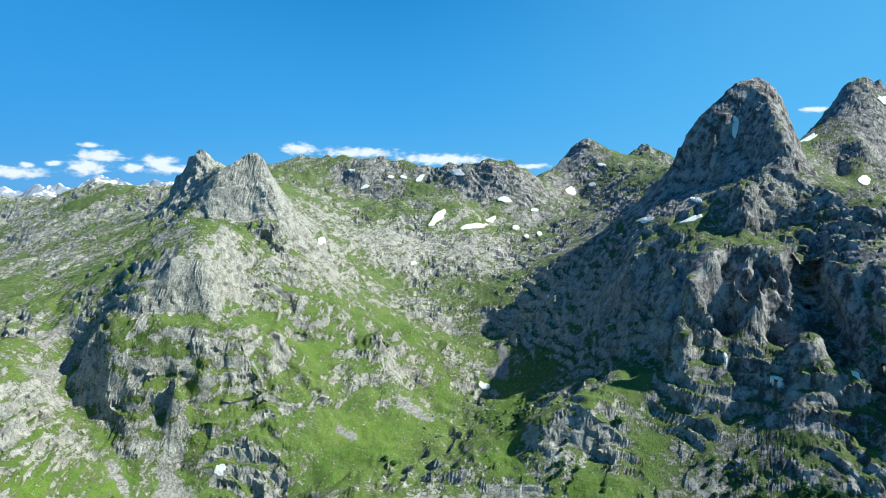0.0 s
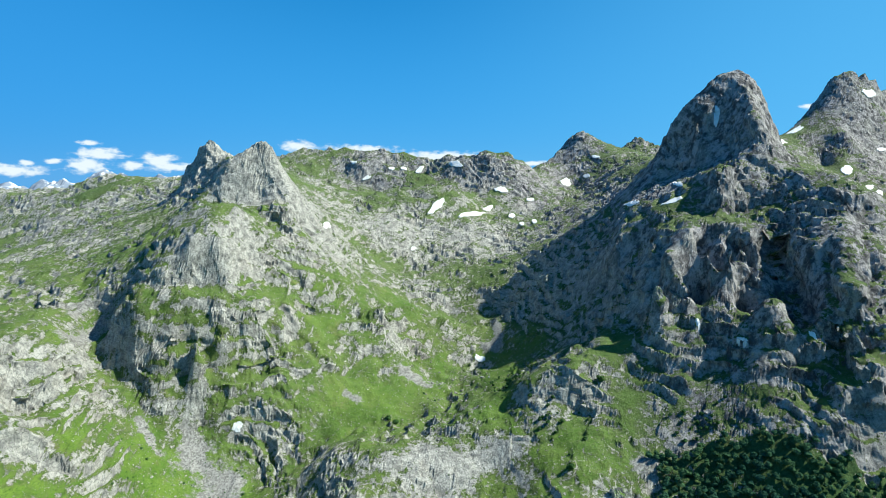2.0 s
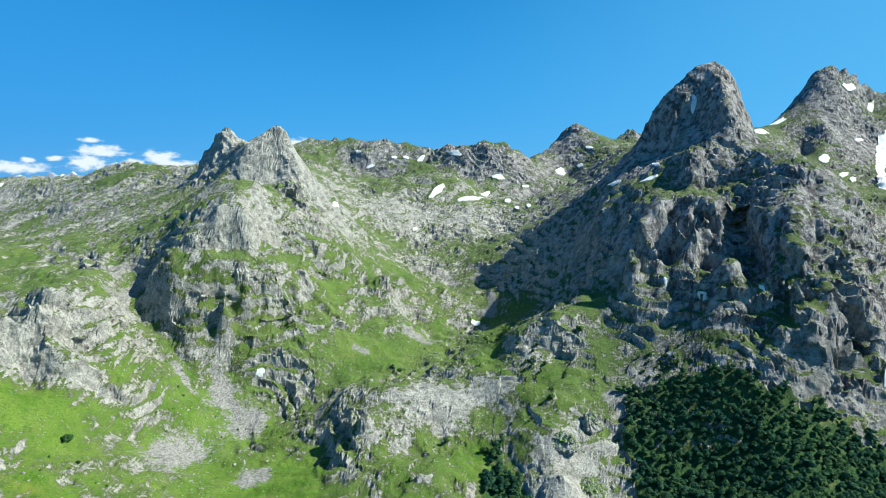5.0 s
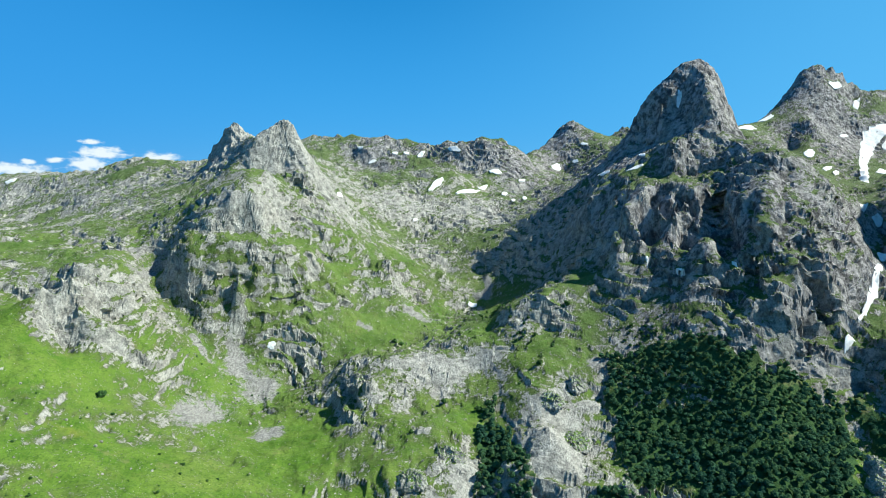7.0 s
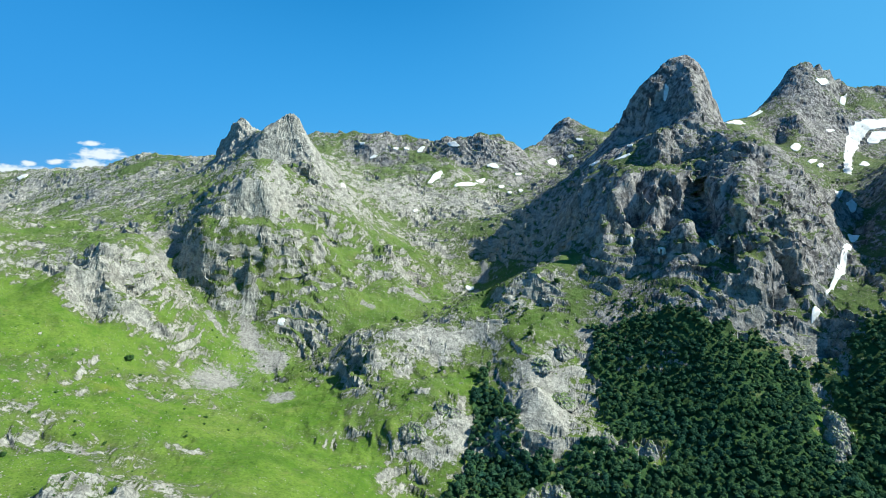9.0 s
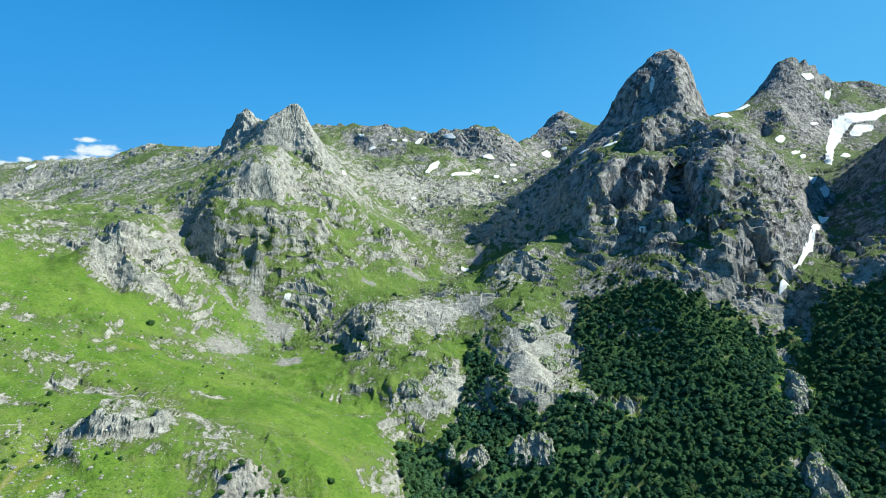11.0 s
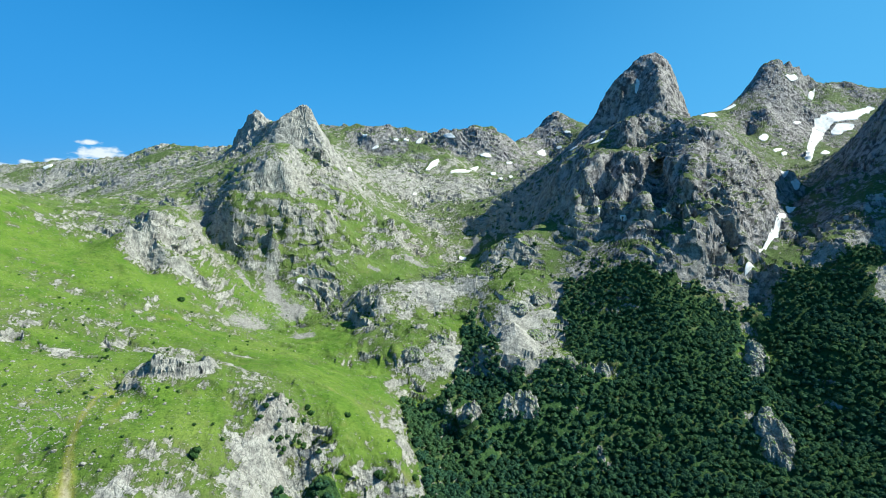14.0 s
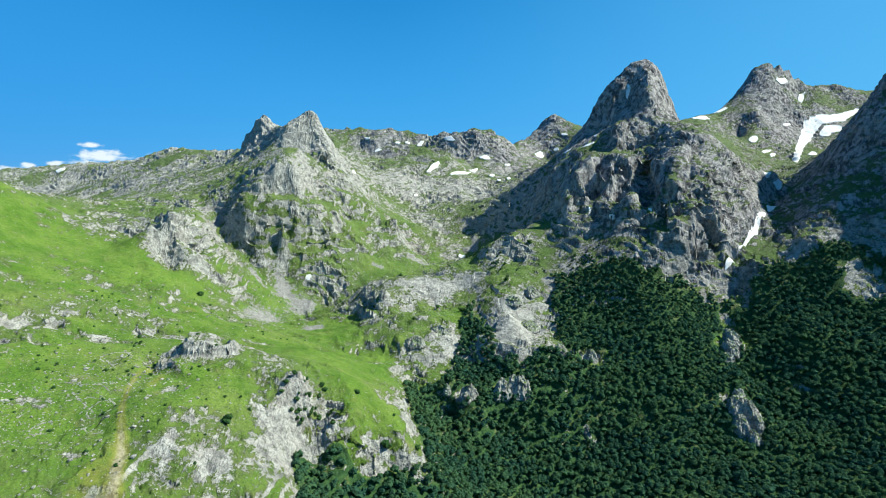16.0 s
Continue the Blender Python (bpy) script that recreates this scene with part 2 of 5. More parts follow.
GROUND = ground_material()
CRAG = crag_material()
SNOW = snow_material()
# beech colours hold extra blue in place of haze and sky-lit shade
BEECH = leaf_material("beech_leaves", (0.028, 0.088, 0.068), (0.092, 0.172, 0.070))
SHRUB = leaf_material("shrub_leaves", (0.032, 0.085, 0.028), (0.085, 0.155, 0.05))
BARK = bark_material()
BOULDER = boulder_material()


# ---- noise ----
table = np.random.RandomState(7).permutation(256)
table = np.concatenate([table, table, table])
steep = np.random.RandomState(8).normal(size=(256, 3))
steep /= np.linalg.norm(steep, axis=1)[:, None]


def gnoise(p):
    """Gradient noise, about -0.7 to 0.7, at the rows of p."""
    cell = np.floor(p).astype(np.int64)
    f = p - cell
    cell &= 255
    w = f * f * f * (f * (f * 6 - 15) + 10)
    total = np.zeros(len(p))
    for i in (0, 1):
        wx = w[:, 0] if i else 1 - w[:, 0]
        a = table[cell[:, 0] + i]
        for j in (0, 1):
            wy = wx * (w[:, 1] if j else 1 - w[:, 1])
            b = table[a + cell[:, 1] + j]
            for k in (0, 1):
                g = steep[table[b + cell[:, 2] + k]]
                d = g[:, 0] * (f[:, 0] - i) + g[:, 1] * (f[:, 1] - j) + g[:, 2] * (f[:, 2] - k)
                total += d * wy * (w[:, 2] if k else 1 - w[:, 2])
    return total


def fbm(p, octaves, gain=0.5):
    total, amp = np.zeros(len(p)), 1.0
    for o in range(octaves):
        total += amp * gnoise(p * 2.0**o + 17.3 * o)
        amp *= gain
    return total


def billow(p, octaves, gain=0.5):
    """Rounded lumps with sharp clefts between, about -0.5 to 0.5."""
    total, amp = np.zeros(len(p)), 1.0
    for o in range(octaves):
        total += amp * (np.abs(gnoise(p * 2.03**o + 31.7 * o)) * 2.0 - 0.5)
        amp *= gain
    return total


shift = np.random.RandomState(9).uniform(-0.45, 0.45, (256, 3))
level = np.random.RandomState(10).uniform(-0.5, 0.5, 256)
lean = np.random.RandomState(11).normal(size=(256, 3)) * 0.45


def blocks(p):
    """Tilted, broken blocks of rock, about -0.7 to 0.7, in cells one unit wide."""
    base = np.floor(p - 0.5).astype(np.int64)
    best, out = np.full(len(p), 9e9), np.zeros(len(p))
    for i in (0, 1):
        for j in (0, 1):
            for k in (0, 1):
                c = base + (i, j, k)
                h = table[table[table[c[:, 0] & 255] + (c[:, 1] & 255)] + (c[:, 2] & 255)]
                off = p - (c + 0.5 + shift[h])
                d = (off * off).sum(1)
                near = d < best
                best = np.where(near, d, best)
                out = np.where(near, level[h] + (lean[h] * off).sum(1), out)
    return out


def smooth(x, a, b):
    t = np.clip((x - a) / (b - a), 0, 1)
    return t * t * (3 - 2 * t)


# ---- landforms: crests, ledges, feet and valley lines, in metres ----
HOLD = []


def landline(*points, step=45.0):
    """A line that the ground passes through."""
    points = np.array(points, float)
    HOLD.append(points[:1])
    for a, b in zip(points[:-1], points[1:]):
        k = max(1, int(np.linalg.norm(b[:2] - a[:2]) / step))
        s = (np.arange(k) + 1)[:, None] / k
        HOLD.append(a + (b - a) * s)


def landcrest(*points, width=14.0, fall=9.0, step=35.0):
    """A crest with some breadth: the line itself and a lower one on each side."""
    points = np.array(points, float) + (0, 0, 4.0)
    way = np.gradient(points[:, :2], axis=0)
    way /= np.linalg.norm(way, axis=1)[:, None]
    across = np.c_[-way[:, 1], way[:, 0], np.zeros(len(points))] * width
    landline(*points, step=step)
    landline(*(points + across - (0, 0, fall)), step=step)
    landline(*(points - across - (0, 0, fall)), step=step)


def landforms():
    # head wall and the summit behind it
    landcrest((-700, 1720, 600), (-540, 1640, 655), (-399, 1610, 689), (-328, 1600, 687), (-241, 1590, 682), (-179, 1570, 687), (-118, 1550, 674), (-59, 1530, 662), (-1, 1510, 665), (40, 1495, 669), (95, 1482, 681), (153, 1495, 671), (195, 1540, 653), (233, 1600, 632))
    landcrest((233, 1600, 632), (297, 1700, 663), (356, 1735, 720), (401, 1740, 750), (460, 1750, 722), (536, 1790, 704), (586, 1820, 745), (720, 1840, 690))
    landline((311, 1735, 662), (399, 1722, 744), step=30)
    landline((-229, 1496, 643), (-60, 1480, 620), (62, 1411, 594), step=40)
    landline((-300, 1296, 606), (-249, 1330, 573), (-173, 1441, 577), (-27, 1291, 588), step=60)
    landline((-300, 1500, 622), (-173, 1441, 577), step=30)
    landline((-27, 1291, 588), (14, 1254, 573), (102, 1274, 531), (203, 1292, 531), step=60)
    landline((95, 1479, 675), (62, 1411, 594), (102, 1274, 531), step=30)
    landline((347, 1592, 585), (323, 1400, 563), (260, 1330, 545))
    landline((-600, 1980, 520), (0, 1950, 500), (700, 2100, 520), step=60)
    # middle of the cirque: rock steps down to the hollow
    landline((-200, 1180, 548), (-112, 1112, 529), (-85, 1098, 504), (-59, 1079, 480), (0, 1090, 478), (146, 1144, 493), step=40)
    landline((-181, 809, 500), (-146, 995, 473), (-100, 993, 449), (-32, 1026, 448), (51, 1018, 460), (100, 1049, 459), step=40)
    landline((-131, 729, 449), (-82, 704, 434), (-36, 857, 406), (15, 922, 422), (79, 885, 426), (118, 851, 440), (158, 843, 462), step=40)
    landline((-112, 694, 417), (-83, 721, 404), (-60, 770, 398), (6, 869, 385), (88, 860, 398), (118, 815, 415), step=40)
    landline((-47, 707, 360), (0, 720, 350), (43, 736, 348), (70, 740, 360), step=40)
    landline((20, 660, 350), (0, 600, 343), (-90, 540, 336), (-130, 500, 318))
    landline((206, 904, 522), (158, 843, 462), (150, 815, 445), step=30)
    landline((-149, 850, 466), (-83, 800, 423), (-4, 790, 400))
    # double-topped tower
    landcrest((-512, 1092, 585), (-497, 1082, 618), (-469, 1075, 654), (-447, 1072, 669), (-432, 1066, 655), (-406, 1040, 638), (-365, 960, 630), (-326, 890, 628), (-302, 860, 637), (-288, 848, 646), (-276, 840, 648), (-265, 838, 642), (-253, 838, 629), width=7, fall=8, step=25)
    landline((-453, 1072, 667), (-467, 1053, 623), (-501, 1046, 576), step=20)
    landline((-276, 836, 646), (-316, 806, 614), step=20)
    landline((-352, 700, 528), (-345, 680, 530), step=30)
    landline((-405, 960, 575), (-425, 900, 540), (-440, 800, 515), (-425, 700, 497), step=30)
    landline((-496, 1060, 585), (-520, 1020, 545), step=30)
    landline((-246, 838, 612), (-222, 800, 572), (-223, 745, 566), (-229, 727, 538), (-212, 700, 515), step=30)
    landline((-223, 745, 566), (-205, 790, 520), (-181, 809, 500), step=30)
    landline((-312, 684, 563), (-290, 720, 556), (-259, 677, 563), step=25)
    landline((-350, 775, 556), (-325, 782, 562), (-298, 790, 564), (-270, 798, 565), (-246, 786, 563), (-232, 765, 560), step=20)
    landline((-300, 745, 556), (-262, 750, 556), step=30)
    # great pale slab under it: top, face, grassy ledge, lower wall and foot
    landline((-366, 640, 500), (-354, 629, 504), (-335, 640, 524), (-300, 652, 546), (-283, 650, 553), (-265, 646, 551), (-248, 640, 537), (-235, 655, 504), (-219, 653, 471), step=20)
    landline((-306, 578, 497), (-295, 602, 517), (-278, 589, 521), (-250, 596, 521), (-236, 618, 506), step=20)
    landline((-335, 574, 475), (-312, 572, 480), (-290, 575, 480), (-269, 581, 475), (-250, 585, 476), (-229, 602, 475), (-222, 640, 468), step=20)
    landline((-350, 553, 447), (-323, 545, 448), (-310, 549, 454), (-282, 554, 462), (-242, 565, 462), (-208, 580, 453), (-195, 620, 449), (-180, 624, 441), step=20)
    landline((-363, 563, 423), (-338, 545, 430), (-312, 536, 420), (-278, 539, 420), (-255, 536, 432), (-233, 559, 432), (-193, 579, 422), (-178, 620, 425), step=20)
    landline((-350, 545, 405), (-311, 531, 390), (-285, 534, 400), (-247, 547, 402), (-222, 558, 402), (-199, 569, 392), (-178, 615, 410), step=20)
    landline((-300, 525, 378), (-265, 539, 382), (-228, 541, 374), (-192, 545, 367), (-172, 560, 372), step=20)
    landline((-341, 515, 393), (-315, 510, 372), (-286, 518, 364), (-246, 526, 348), (-210, 528, 341), (-185, 532, 334), (-163, 548, 358), (-147, 577, 368), (-144, 607, 394), step=25)
    landline((-147, 577, 368), (-128, 610, 372), (-125, 650, 400), (-112, 694, 417), step=30)
    landline((-174, 680, 470), (-164, 665, 428), (-150, 640, 410), (-144, 607, 394), step=25)
    landline((-159, 524, 327), (-110, 560, 342), (-60, 560, 345), step=30)
    # rocky hill with a cave and the saddle behind it
    landline((-634, 667, 467), (-601, 611, 446), (-537, 599, 456), (-419, 587, 458), (-391, 593, 442))
    landline((-419, 587, 458), (-403, 504, 451), (-377, 519, 442), (-365, 480, 430), step=30)
    landline((-420, 540, 455), (-403, 504, 451), (-395, 450, 456), (-381, 411, 449), (-402, 396, 439), step=30)
    landline((-450, 428, 420), (-378, 402, 413), (-365, 395, 410), step=25)
    landline((-377, 519, 442), (-345, 470, 408), (-333, 430, 383), step=25)
    landline((-340, 400, 398), (-357, 419, 397), (-333, 430, 383), (-309, 430, 364), step=25)
    landline((-368, 383, 375), (-325, 395, 362), (-290, 415, 335), step=30)
    landline((-496, 348, 422), (-445, 368, 406), (-376, 332, 389), (-379, 326, 384), (-309, 339, 348), (-279, 313, 330))
    landline((-290, 455, 345), (-252, 426, 301), (-181, 402, 291), (-160, 330, 296))
    # far left country
    landcrest((-580, 1250, 592), (-682, 1340, 595), (-761, 1380, 603), (-851, 1430, 613), (-921, 1460, 595), (-988, 1490, 575), (-1314, 1660, 571), (-1600, 1900, 565), (-2000, 2150, 560))
    landline((-634, 1236, 567), (-711, 1309, 584), (-814, 1363, 586), (-912, 1404, 570), (-1313, 1587, 558), step=70)
    landline((-690, 1180, 535), (-788, 1137, 498), (-964, 1308, 510), (-1173, 1456, 506), step=70)
    landline((-607, 1000, 518), (-596, 967, 515), (-700, 1020, 480), (-923, 1175, 458), (-1300, 1400, 450), step=70)
    landline((-433, 716, 483), (-523, 716, 472), (-700, 800, 455), (-900, 900, 440), step=60)
    # green slope
    landline((-1100, 250, 640), (-800, 300, 580), (-600, 375, 497), (-590, 440, 470), step=60)
    landline((-800, 0, 500), (-560, -100, 420), (-420, -300, 380), (-300, -500, 350), step=60)
    landline((-507, 290, 428), (-402, 247, 381), (-366, 159, 375), (-338, 112, 356), (-290, 30, 347), (-240, -60, 331), (-230, -160, 325))
    landline((-325, 286, 363), (-292, 158, 344), (-230, 110, 338), (-165, 120, 328))
    landline((-332, 182, 360), (-338, 112, 356), step=30)
    landline((-260, 41, 342), (-254, -1, 342), (-235, -40, 336), step=30)
    landline((-208, -2, 342), (-215, 30, 340), (-240, 90, 340), step=30)
    landline((-242, 50, 350), (-205, 50, 360), (-183, 57, 368), (-154, 70, 351), (-128, 89, 336), step=25)
    landline((-168, 32, 341), (-129, 24, 333), (-98, 30, 339), step=20)
    landline((-128, 174, 320), (-150, 182, 318), (-230, 200, 330), step=40)
    landline((-165, -60, 334), (-161, -37, 338), (-135, -10, 330), (-115, -34, 316), (-100, -70, 302), (-120, -130, 300), step=25)
    # brink of the meadow and the knolls over the wooded gorge
    landline((-98, 30, 339), (-73, 26, 316), (-58, 29, 307), (-50, 40, 300), (-45, 48, 290), (-20, 49, 280), (-3, 55, 265), step=15)
    landline((-128, 89, 336), (-64, 61, 319), (-27, 84, 292), (-8, 78, 272), step=20)
    landline((-111, 5, 324), (-74, 29, 289), (-40, 30, 268), step=20)
    landline((-40, 236, 284), (-30, 184, 276), (-16, 110, 272), (-3, 62, 262), (-22, 36, 255), (-50, 18, 258), (-80, 4, 272), (-94, -10, 288), (-90, -45, 294), (-76, -90, 290), (-90, -150, 285), (-120, -200, 280), step=25)
    landline((20, 205, 232), (22, 120, 226), (24, 50, 226), (-8, 16, 238), (-45, 2, 246), (-72, -16, 262), (-72, -40, 268), (-58, -90, 264), (-40, -200, 240), step=30)
    landline((30, 0, 206), (-10, -30, 226), (-20, -90, 226), (0, -200, 200), step=40)
    landline((-120, 240, 296), (-87, 249, 291), (-51, 263, 287), (-20, 230, 268), step=30)
    # rock humps before the hollow
    landline((-130, 470, 318), (-121, 481, 333), (-94, 479, 347), (-60, 465, 352), (-50, 452, 354), (-13, 494, 352), (29, 512, 368), (60, 512, 366), step=25)
    landline((-106, 400, 300), (-93, 394, 320), (-70, 403, 342), (-47, 413, 334), (-23, 432, 334), (15, 456, 340), step=20)
    landline((-33, 385, 312), (2, 407, 317), (47, 450, 330), (68, 457, 348), step=25)
    landline((29, 512, 368), (56, 483, 361), (101, 463, 360), (112, 440, 362), (136, 404, 344), step=25)
    landline((78, 516, 390), (126, 502, 414), (164, 562, 427), step=30)
    landline((124, 487, 375), (149, 479, 377), (190, 470, 380), step=30)
    landline((-40, 275, 302), (24, 304, 308), (-5, 300, 310), (14, 324, 313), (-5, 364, 321), step=30)
    landline((60, 300, 308), (100, 324, 325), (100, 380, 340), step=30)
    landline((55, 350, 300), (52, 280, 268), step=30)
    landline((-10, 240, 270), (48, 200, 254), (70, 218, 250), (102, 225, 257), (130, 235, 258), step=25)
    landline((152, 272, 286), (130, 262, 282), step=25)
    # pyramid peak: skyline, the spur between its dark and its lit face, and the two faces
    landline((307, 905, 610), (326, 900, 627), (329, 890, 644), (336, 885, 668), (349, 880, 691), (367, 878, 712), (388, 880, 731), (405, 884, 750), (421, 886, 762), (432, 888, 766), (444, 889, 768), step=15)
    landline((444, 889, 768), (459, 884, 760), (474, 880, 744), (486, 876, 718), (496, 872, 689), (505, 868, 663), (511, 864, 637), step=15)
    landline((444, 889, 764), (423, 812, 715), (412, 758, 678), (400, 730, 640), (385, 708, 620), (329, 670, 607), (311, 687, 584), step=15)
    landline((368, 839, 690), (401, 853, 703), (415, 850, 715), step=15)
    landline((362, 850, 655), (385, 829, 659), (406, 812, 667), (408, 785, 672), step=15)
    landline((303, 808, 591), (340, 836, 613), (372, 800, 628), (392, 760, 630), step=20)
    landline((458, 834, 709), (462, 810, 667), (458, 776, 641), (440, 720, 618), step=20)
    landline((500, 835, 640), (495, 790, 615), step=20)
    landline((455, 915, 720), (430, 940, 690), (380, 945, 645), step=20)
    landline((500, 905, 670), (520, 930, 635), step=20)
    landline((430, 980, 640), (400, 1120, 612), (424, 1300, 628), (440, 1500, 640), step=60)
    landline((347, 960, 590), (300, 1000, 530), step=30)
    landline((548, 905, 618), (580, 960, 606), (609, 1019, 615), step=30)
    # its shoulders, pillars and cliffs
    landline((214, 698, 514), (261, 823, 561), (270, 850, 566), step=25)
    landline((214, 698, 514), (233, 670, 507), (186, 720, 452), (168, 700, 425), step=25)
    landline((240, 639, 532), (262, 690, 556), (303, 808, 591), step=30)
    landline((311, 687, 584), (312, 661, 557), (346, 666, 567), (381, 653, 566), (401, 683, 601), (416, 664, 607), step=25)
    landline((240, 639, 532), (267, 595, 540), (338, 604, 549), (381, 653, 566), step=25)
    landline((235, 576, 517), (257, 587, 516), (289, 548, 525), (322, 582, 532), (338, 604, 549), step=20)
    landline((235, 576, 517), (241, 554, 496), (230, 560, 478), step=15)
    landline((257, 587, 516), (281, 587, 502), (316, 578, 495), (341, 569, 511), step=20)
    landline((250, 560, 470), (290, 570, 465), (302, 537, 446), step=20)
    landline((425, 650, 600), (445, 630, 600), step=15)
    landline((387, 577, 555), (422, 592, 586), (444, 589, 579), (460, 575, 556), step=15)
    landline((372, 612, 553), (387, 577, 555), (418, 565, 555), (460, 575, 556), step=20)
    landline((352, 570, 530), (358, 530, 526), (375, 521, 533), (390, 506, 519), (409, 498, 506), (437, 508, 520), step=20)
    landline((354, 501, 499), (370, 490, 505), (390, 506, 519), step=20)
    landline((358, 467, 494), (380, 480, 495), (425, 485, 500), (447, 498, 486), (469, 511, 486), step=20)
    landline((350, 451, 476), (377, 453, 463), (400, 470, 470), (419, 459, 463), (445, 475, 462), (503, 518, 472), step=20)
    landline((340, 540, 490), (345, 515, 470), (335, 490, 455), step=20)
    landline((305, 498, 486), (311, 476, 460), step=20)
    landline((328, 471, 461), (342, 457, 453), (354, 453, 437), (386, 435, 446), step=20)
    landline((308, 466, 436), (322, 469, 441), (340, 448, 436), (350, 420, 430), (375, 428, 428), (414, 444, 413), (446, 459, 437), step=20)
    landline((290, 436, 413), (318, 431, 415), (322, 426, 428), (345, 418, 420), (365, 414, 412), (389, 432, 390), step=20)
    landline((323, 410, 394), (347, 411, 394), (366, 408, 396), (407, 419, 380), step=20)
    landline((381, 415, 369), (400, 412, 366), (426, 407, 359), step=20)
    landline((262, 504, 450), (311, 476, 460), step=30)
    landline((153, 690, 410), (165, 630, 420), (164, 562, 427), (200, 560, 432), (213, 542, 474), (233, 548, 459), (262, 504, 450), step=30)
    landline((213, 497, 415), (240, 490, 418), (262, 478, 420), (290, 436, 413), step=25)
    landline((180, 505, 400), (213, 497, 415), step=25)
    landline((503, 518, 472), (564, 652, 525), (640, 700, 520), step=30)
    landline((486, 560, 545), (500, 600, 560), (540, 680, 560), step=30)
    # gully
    landline((727, 817, 486), (640, 680, 470), (530, 507, 430), (466, 459, 402), (440, 432, 380), (428, 397, 335), (400, 330, 290), (385, 260, 255), (340, 110, 200), (240, 0, 165))
    landline((431, 428, 391), (440, 415, 375), step=30)
    landline((380, 312, 300), (379, 295, 296), (362, 240, 268), (350, 190, 246), (318, 120, 208))
    # wooded slope and gorge
    landline((247, 384, 350), (300, 396, 370), (366, 398, 362), (400, 402, 356))
    landline((240, 362, 319), (301, 332, 326), (325, 308, 305), step=30)
    landline((190, 327, 301), (130, 341, 296), step=30)
    landline((205, 234, 250), (272, 176, 227), (409, 176, 229), step=60)
    landline((197, 200, 216), (82, 194, 218), step=60)
    landline((360, 197, 249), (310, 168, 215), step=30)
    landline((130, 120, 180), (150, 0, 150), (160, -150, 125), (160, -400, 95), (150, -800, 60), step=60)
    # dark ridge; the unseen heights to its right are raised to shade it
    landline((430, 385, 345), (455, 408, 392), (501, 385, 382), (530, 400, 424), (597, 438, 468), (661, 585, 518), step=40)
    landline((466, 459, 403), (530, 507, 432), (600, 590, 480), (680, 640, 520), step=40)
    landline((661, 590, 520), (723, 600, 612), (776, 620, 668), (855, 650, 780), (1000, 720, 890), (1200, 800, 920))
    landline((640, 430, 470), (694, 470, 520), (760, 490, 590), (830, 460, 695), (900, 420, 770), (1000, 380, 830))
    landline((500, 330, 340), (538, 343, 370), (620, 360, 410), step=30)
    landline((460, 280, 318), (540, 260, 318), (700, 250, 395), (850, 200, 500), (1000, 100, 600), step=60)
    landline((700, -200, 350), (650, -500, 300), step=60)
    # far right mountain, with the snow basin before it
    landline((771, 1400, 710), (859, 1500, 721), (949, 1600, 752), (999, 1640, 780), (1007, 1620, 802), (1008, 1590, 839), (1008, 1570, 865), (1017, 1558, 882), (1037, 1552, 889), (1069, 1552, 894), (1102, 1560, 891), (1146, 1580, 877), (1190, 1600, 858), (1233, 1606, 835), (1271, 1600, 834), (1306, 1600, 834), (1500, 1620, 815), (1650, 1620, 850), step=30)
    landline((1030, 1554, 882), (987, 1530, 829), (960, 1480, 770), (912, 1407, 703), (901, 1330, 653), step=30)
    landline((1080, 1552, 865), (1096, 1490, 776), (1002, 1405, 690), step=30)
    landline((945, 1392, 731), (912, 1407, 703), step=30)
    landline((1200, 1606, 844), (1158, 1531, 750), (1180, 1497, 763), step=30)
    landline((1287, 1585, 808), (1300, 1530, 760), (1180, 1497, 763), step=40)
    landline((1166, 1446, 710), (1080, 1440, 705), (1002, 1405, 690), step=40)
    landline((1245, 1450, 705), (1166, 1446, 710), (1121, 1398, 644), (982, 1250, 595), (1028, 1199, 578), step=40)
    landline((1030, 1590, 865), (1110, 1600, 845), (1250, 1660, 800), step=40)
    landline((1400, 1500, 745), (1324, 1490, 735), (1245, 1450, 705), step=30)
    landline((1233, 1390, 650), (1330, 1400, 690), step=30)
    landline((880, 1350, 640), (800, 1280, 640), step=30)
    landline((769, 862, 516), (850, 1000, 535), (930, 1150, 560), (1028, 1199, 578), (1200, 1250, 620), step=60)
    landline((740, 1550, 620), (860, 1620, 640), (960, 1720, 690), (1000, 1850, 650), (1400, 1850, 650), step=60)
    landline((620, 1030, 618), (690, 1180, 660), (760, 1300, 675), (860, 1420, 705), step=40)


# ---- base ground on a plain grid ----
SOFT = 3.0
CELL, X0, X1, Y0, Y1 = 5.0, -1800.0, 1900.0, -900.0, 2400.0
landforms()
hold = np.concatenate(HOLD)
far = [(r * math.sin(a), 500 + r * math.cos(a), 330.0) for r in (3300.0,) for a in np.arange(0, 6.28, 0.3)]
hold = np.unique(np.concatenate([hold, far]), axis=0)
gap = np.linalg.norm(hold[:, None, :2] - hold[None, :, :2], axis=2)
count = len(hold)
side = np.c_[np.ones(count), hold[:, :2] / 1000]
system = np.block([[np.sqrt(gap**2 + SOFT**2) - np.eye(count) * 0.3, side], [side.T, np.zeros((3, 3))]])
weights = np.linalg.solve(system, np.r_[hold[:, 2], 0, 0, 0])


def base_height(x, y):
    """The smooth ground under all detail."""
    out = weights[count] + weights[count + 1] * x / 1000 + weights[count + 2] * y / 1000
    for (hx, hy, _), w in zip(hold, weights[:count]):
        out = out + w * np.sqrt((x - hx) ** 2 + (y - hy) ** 2 + SOFT**2)
    return out


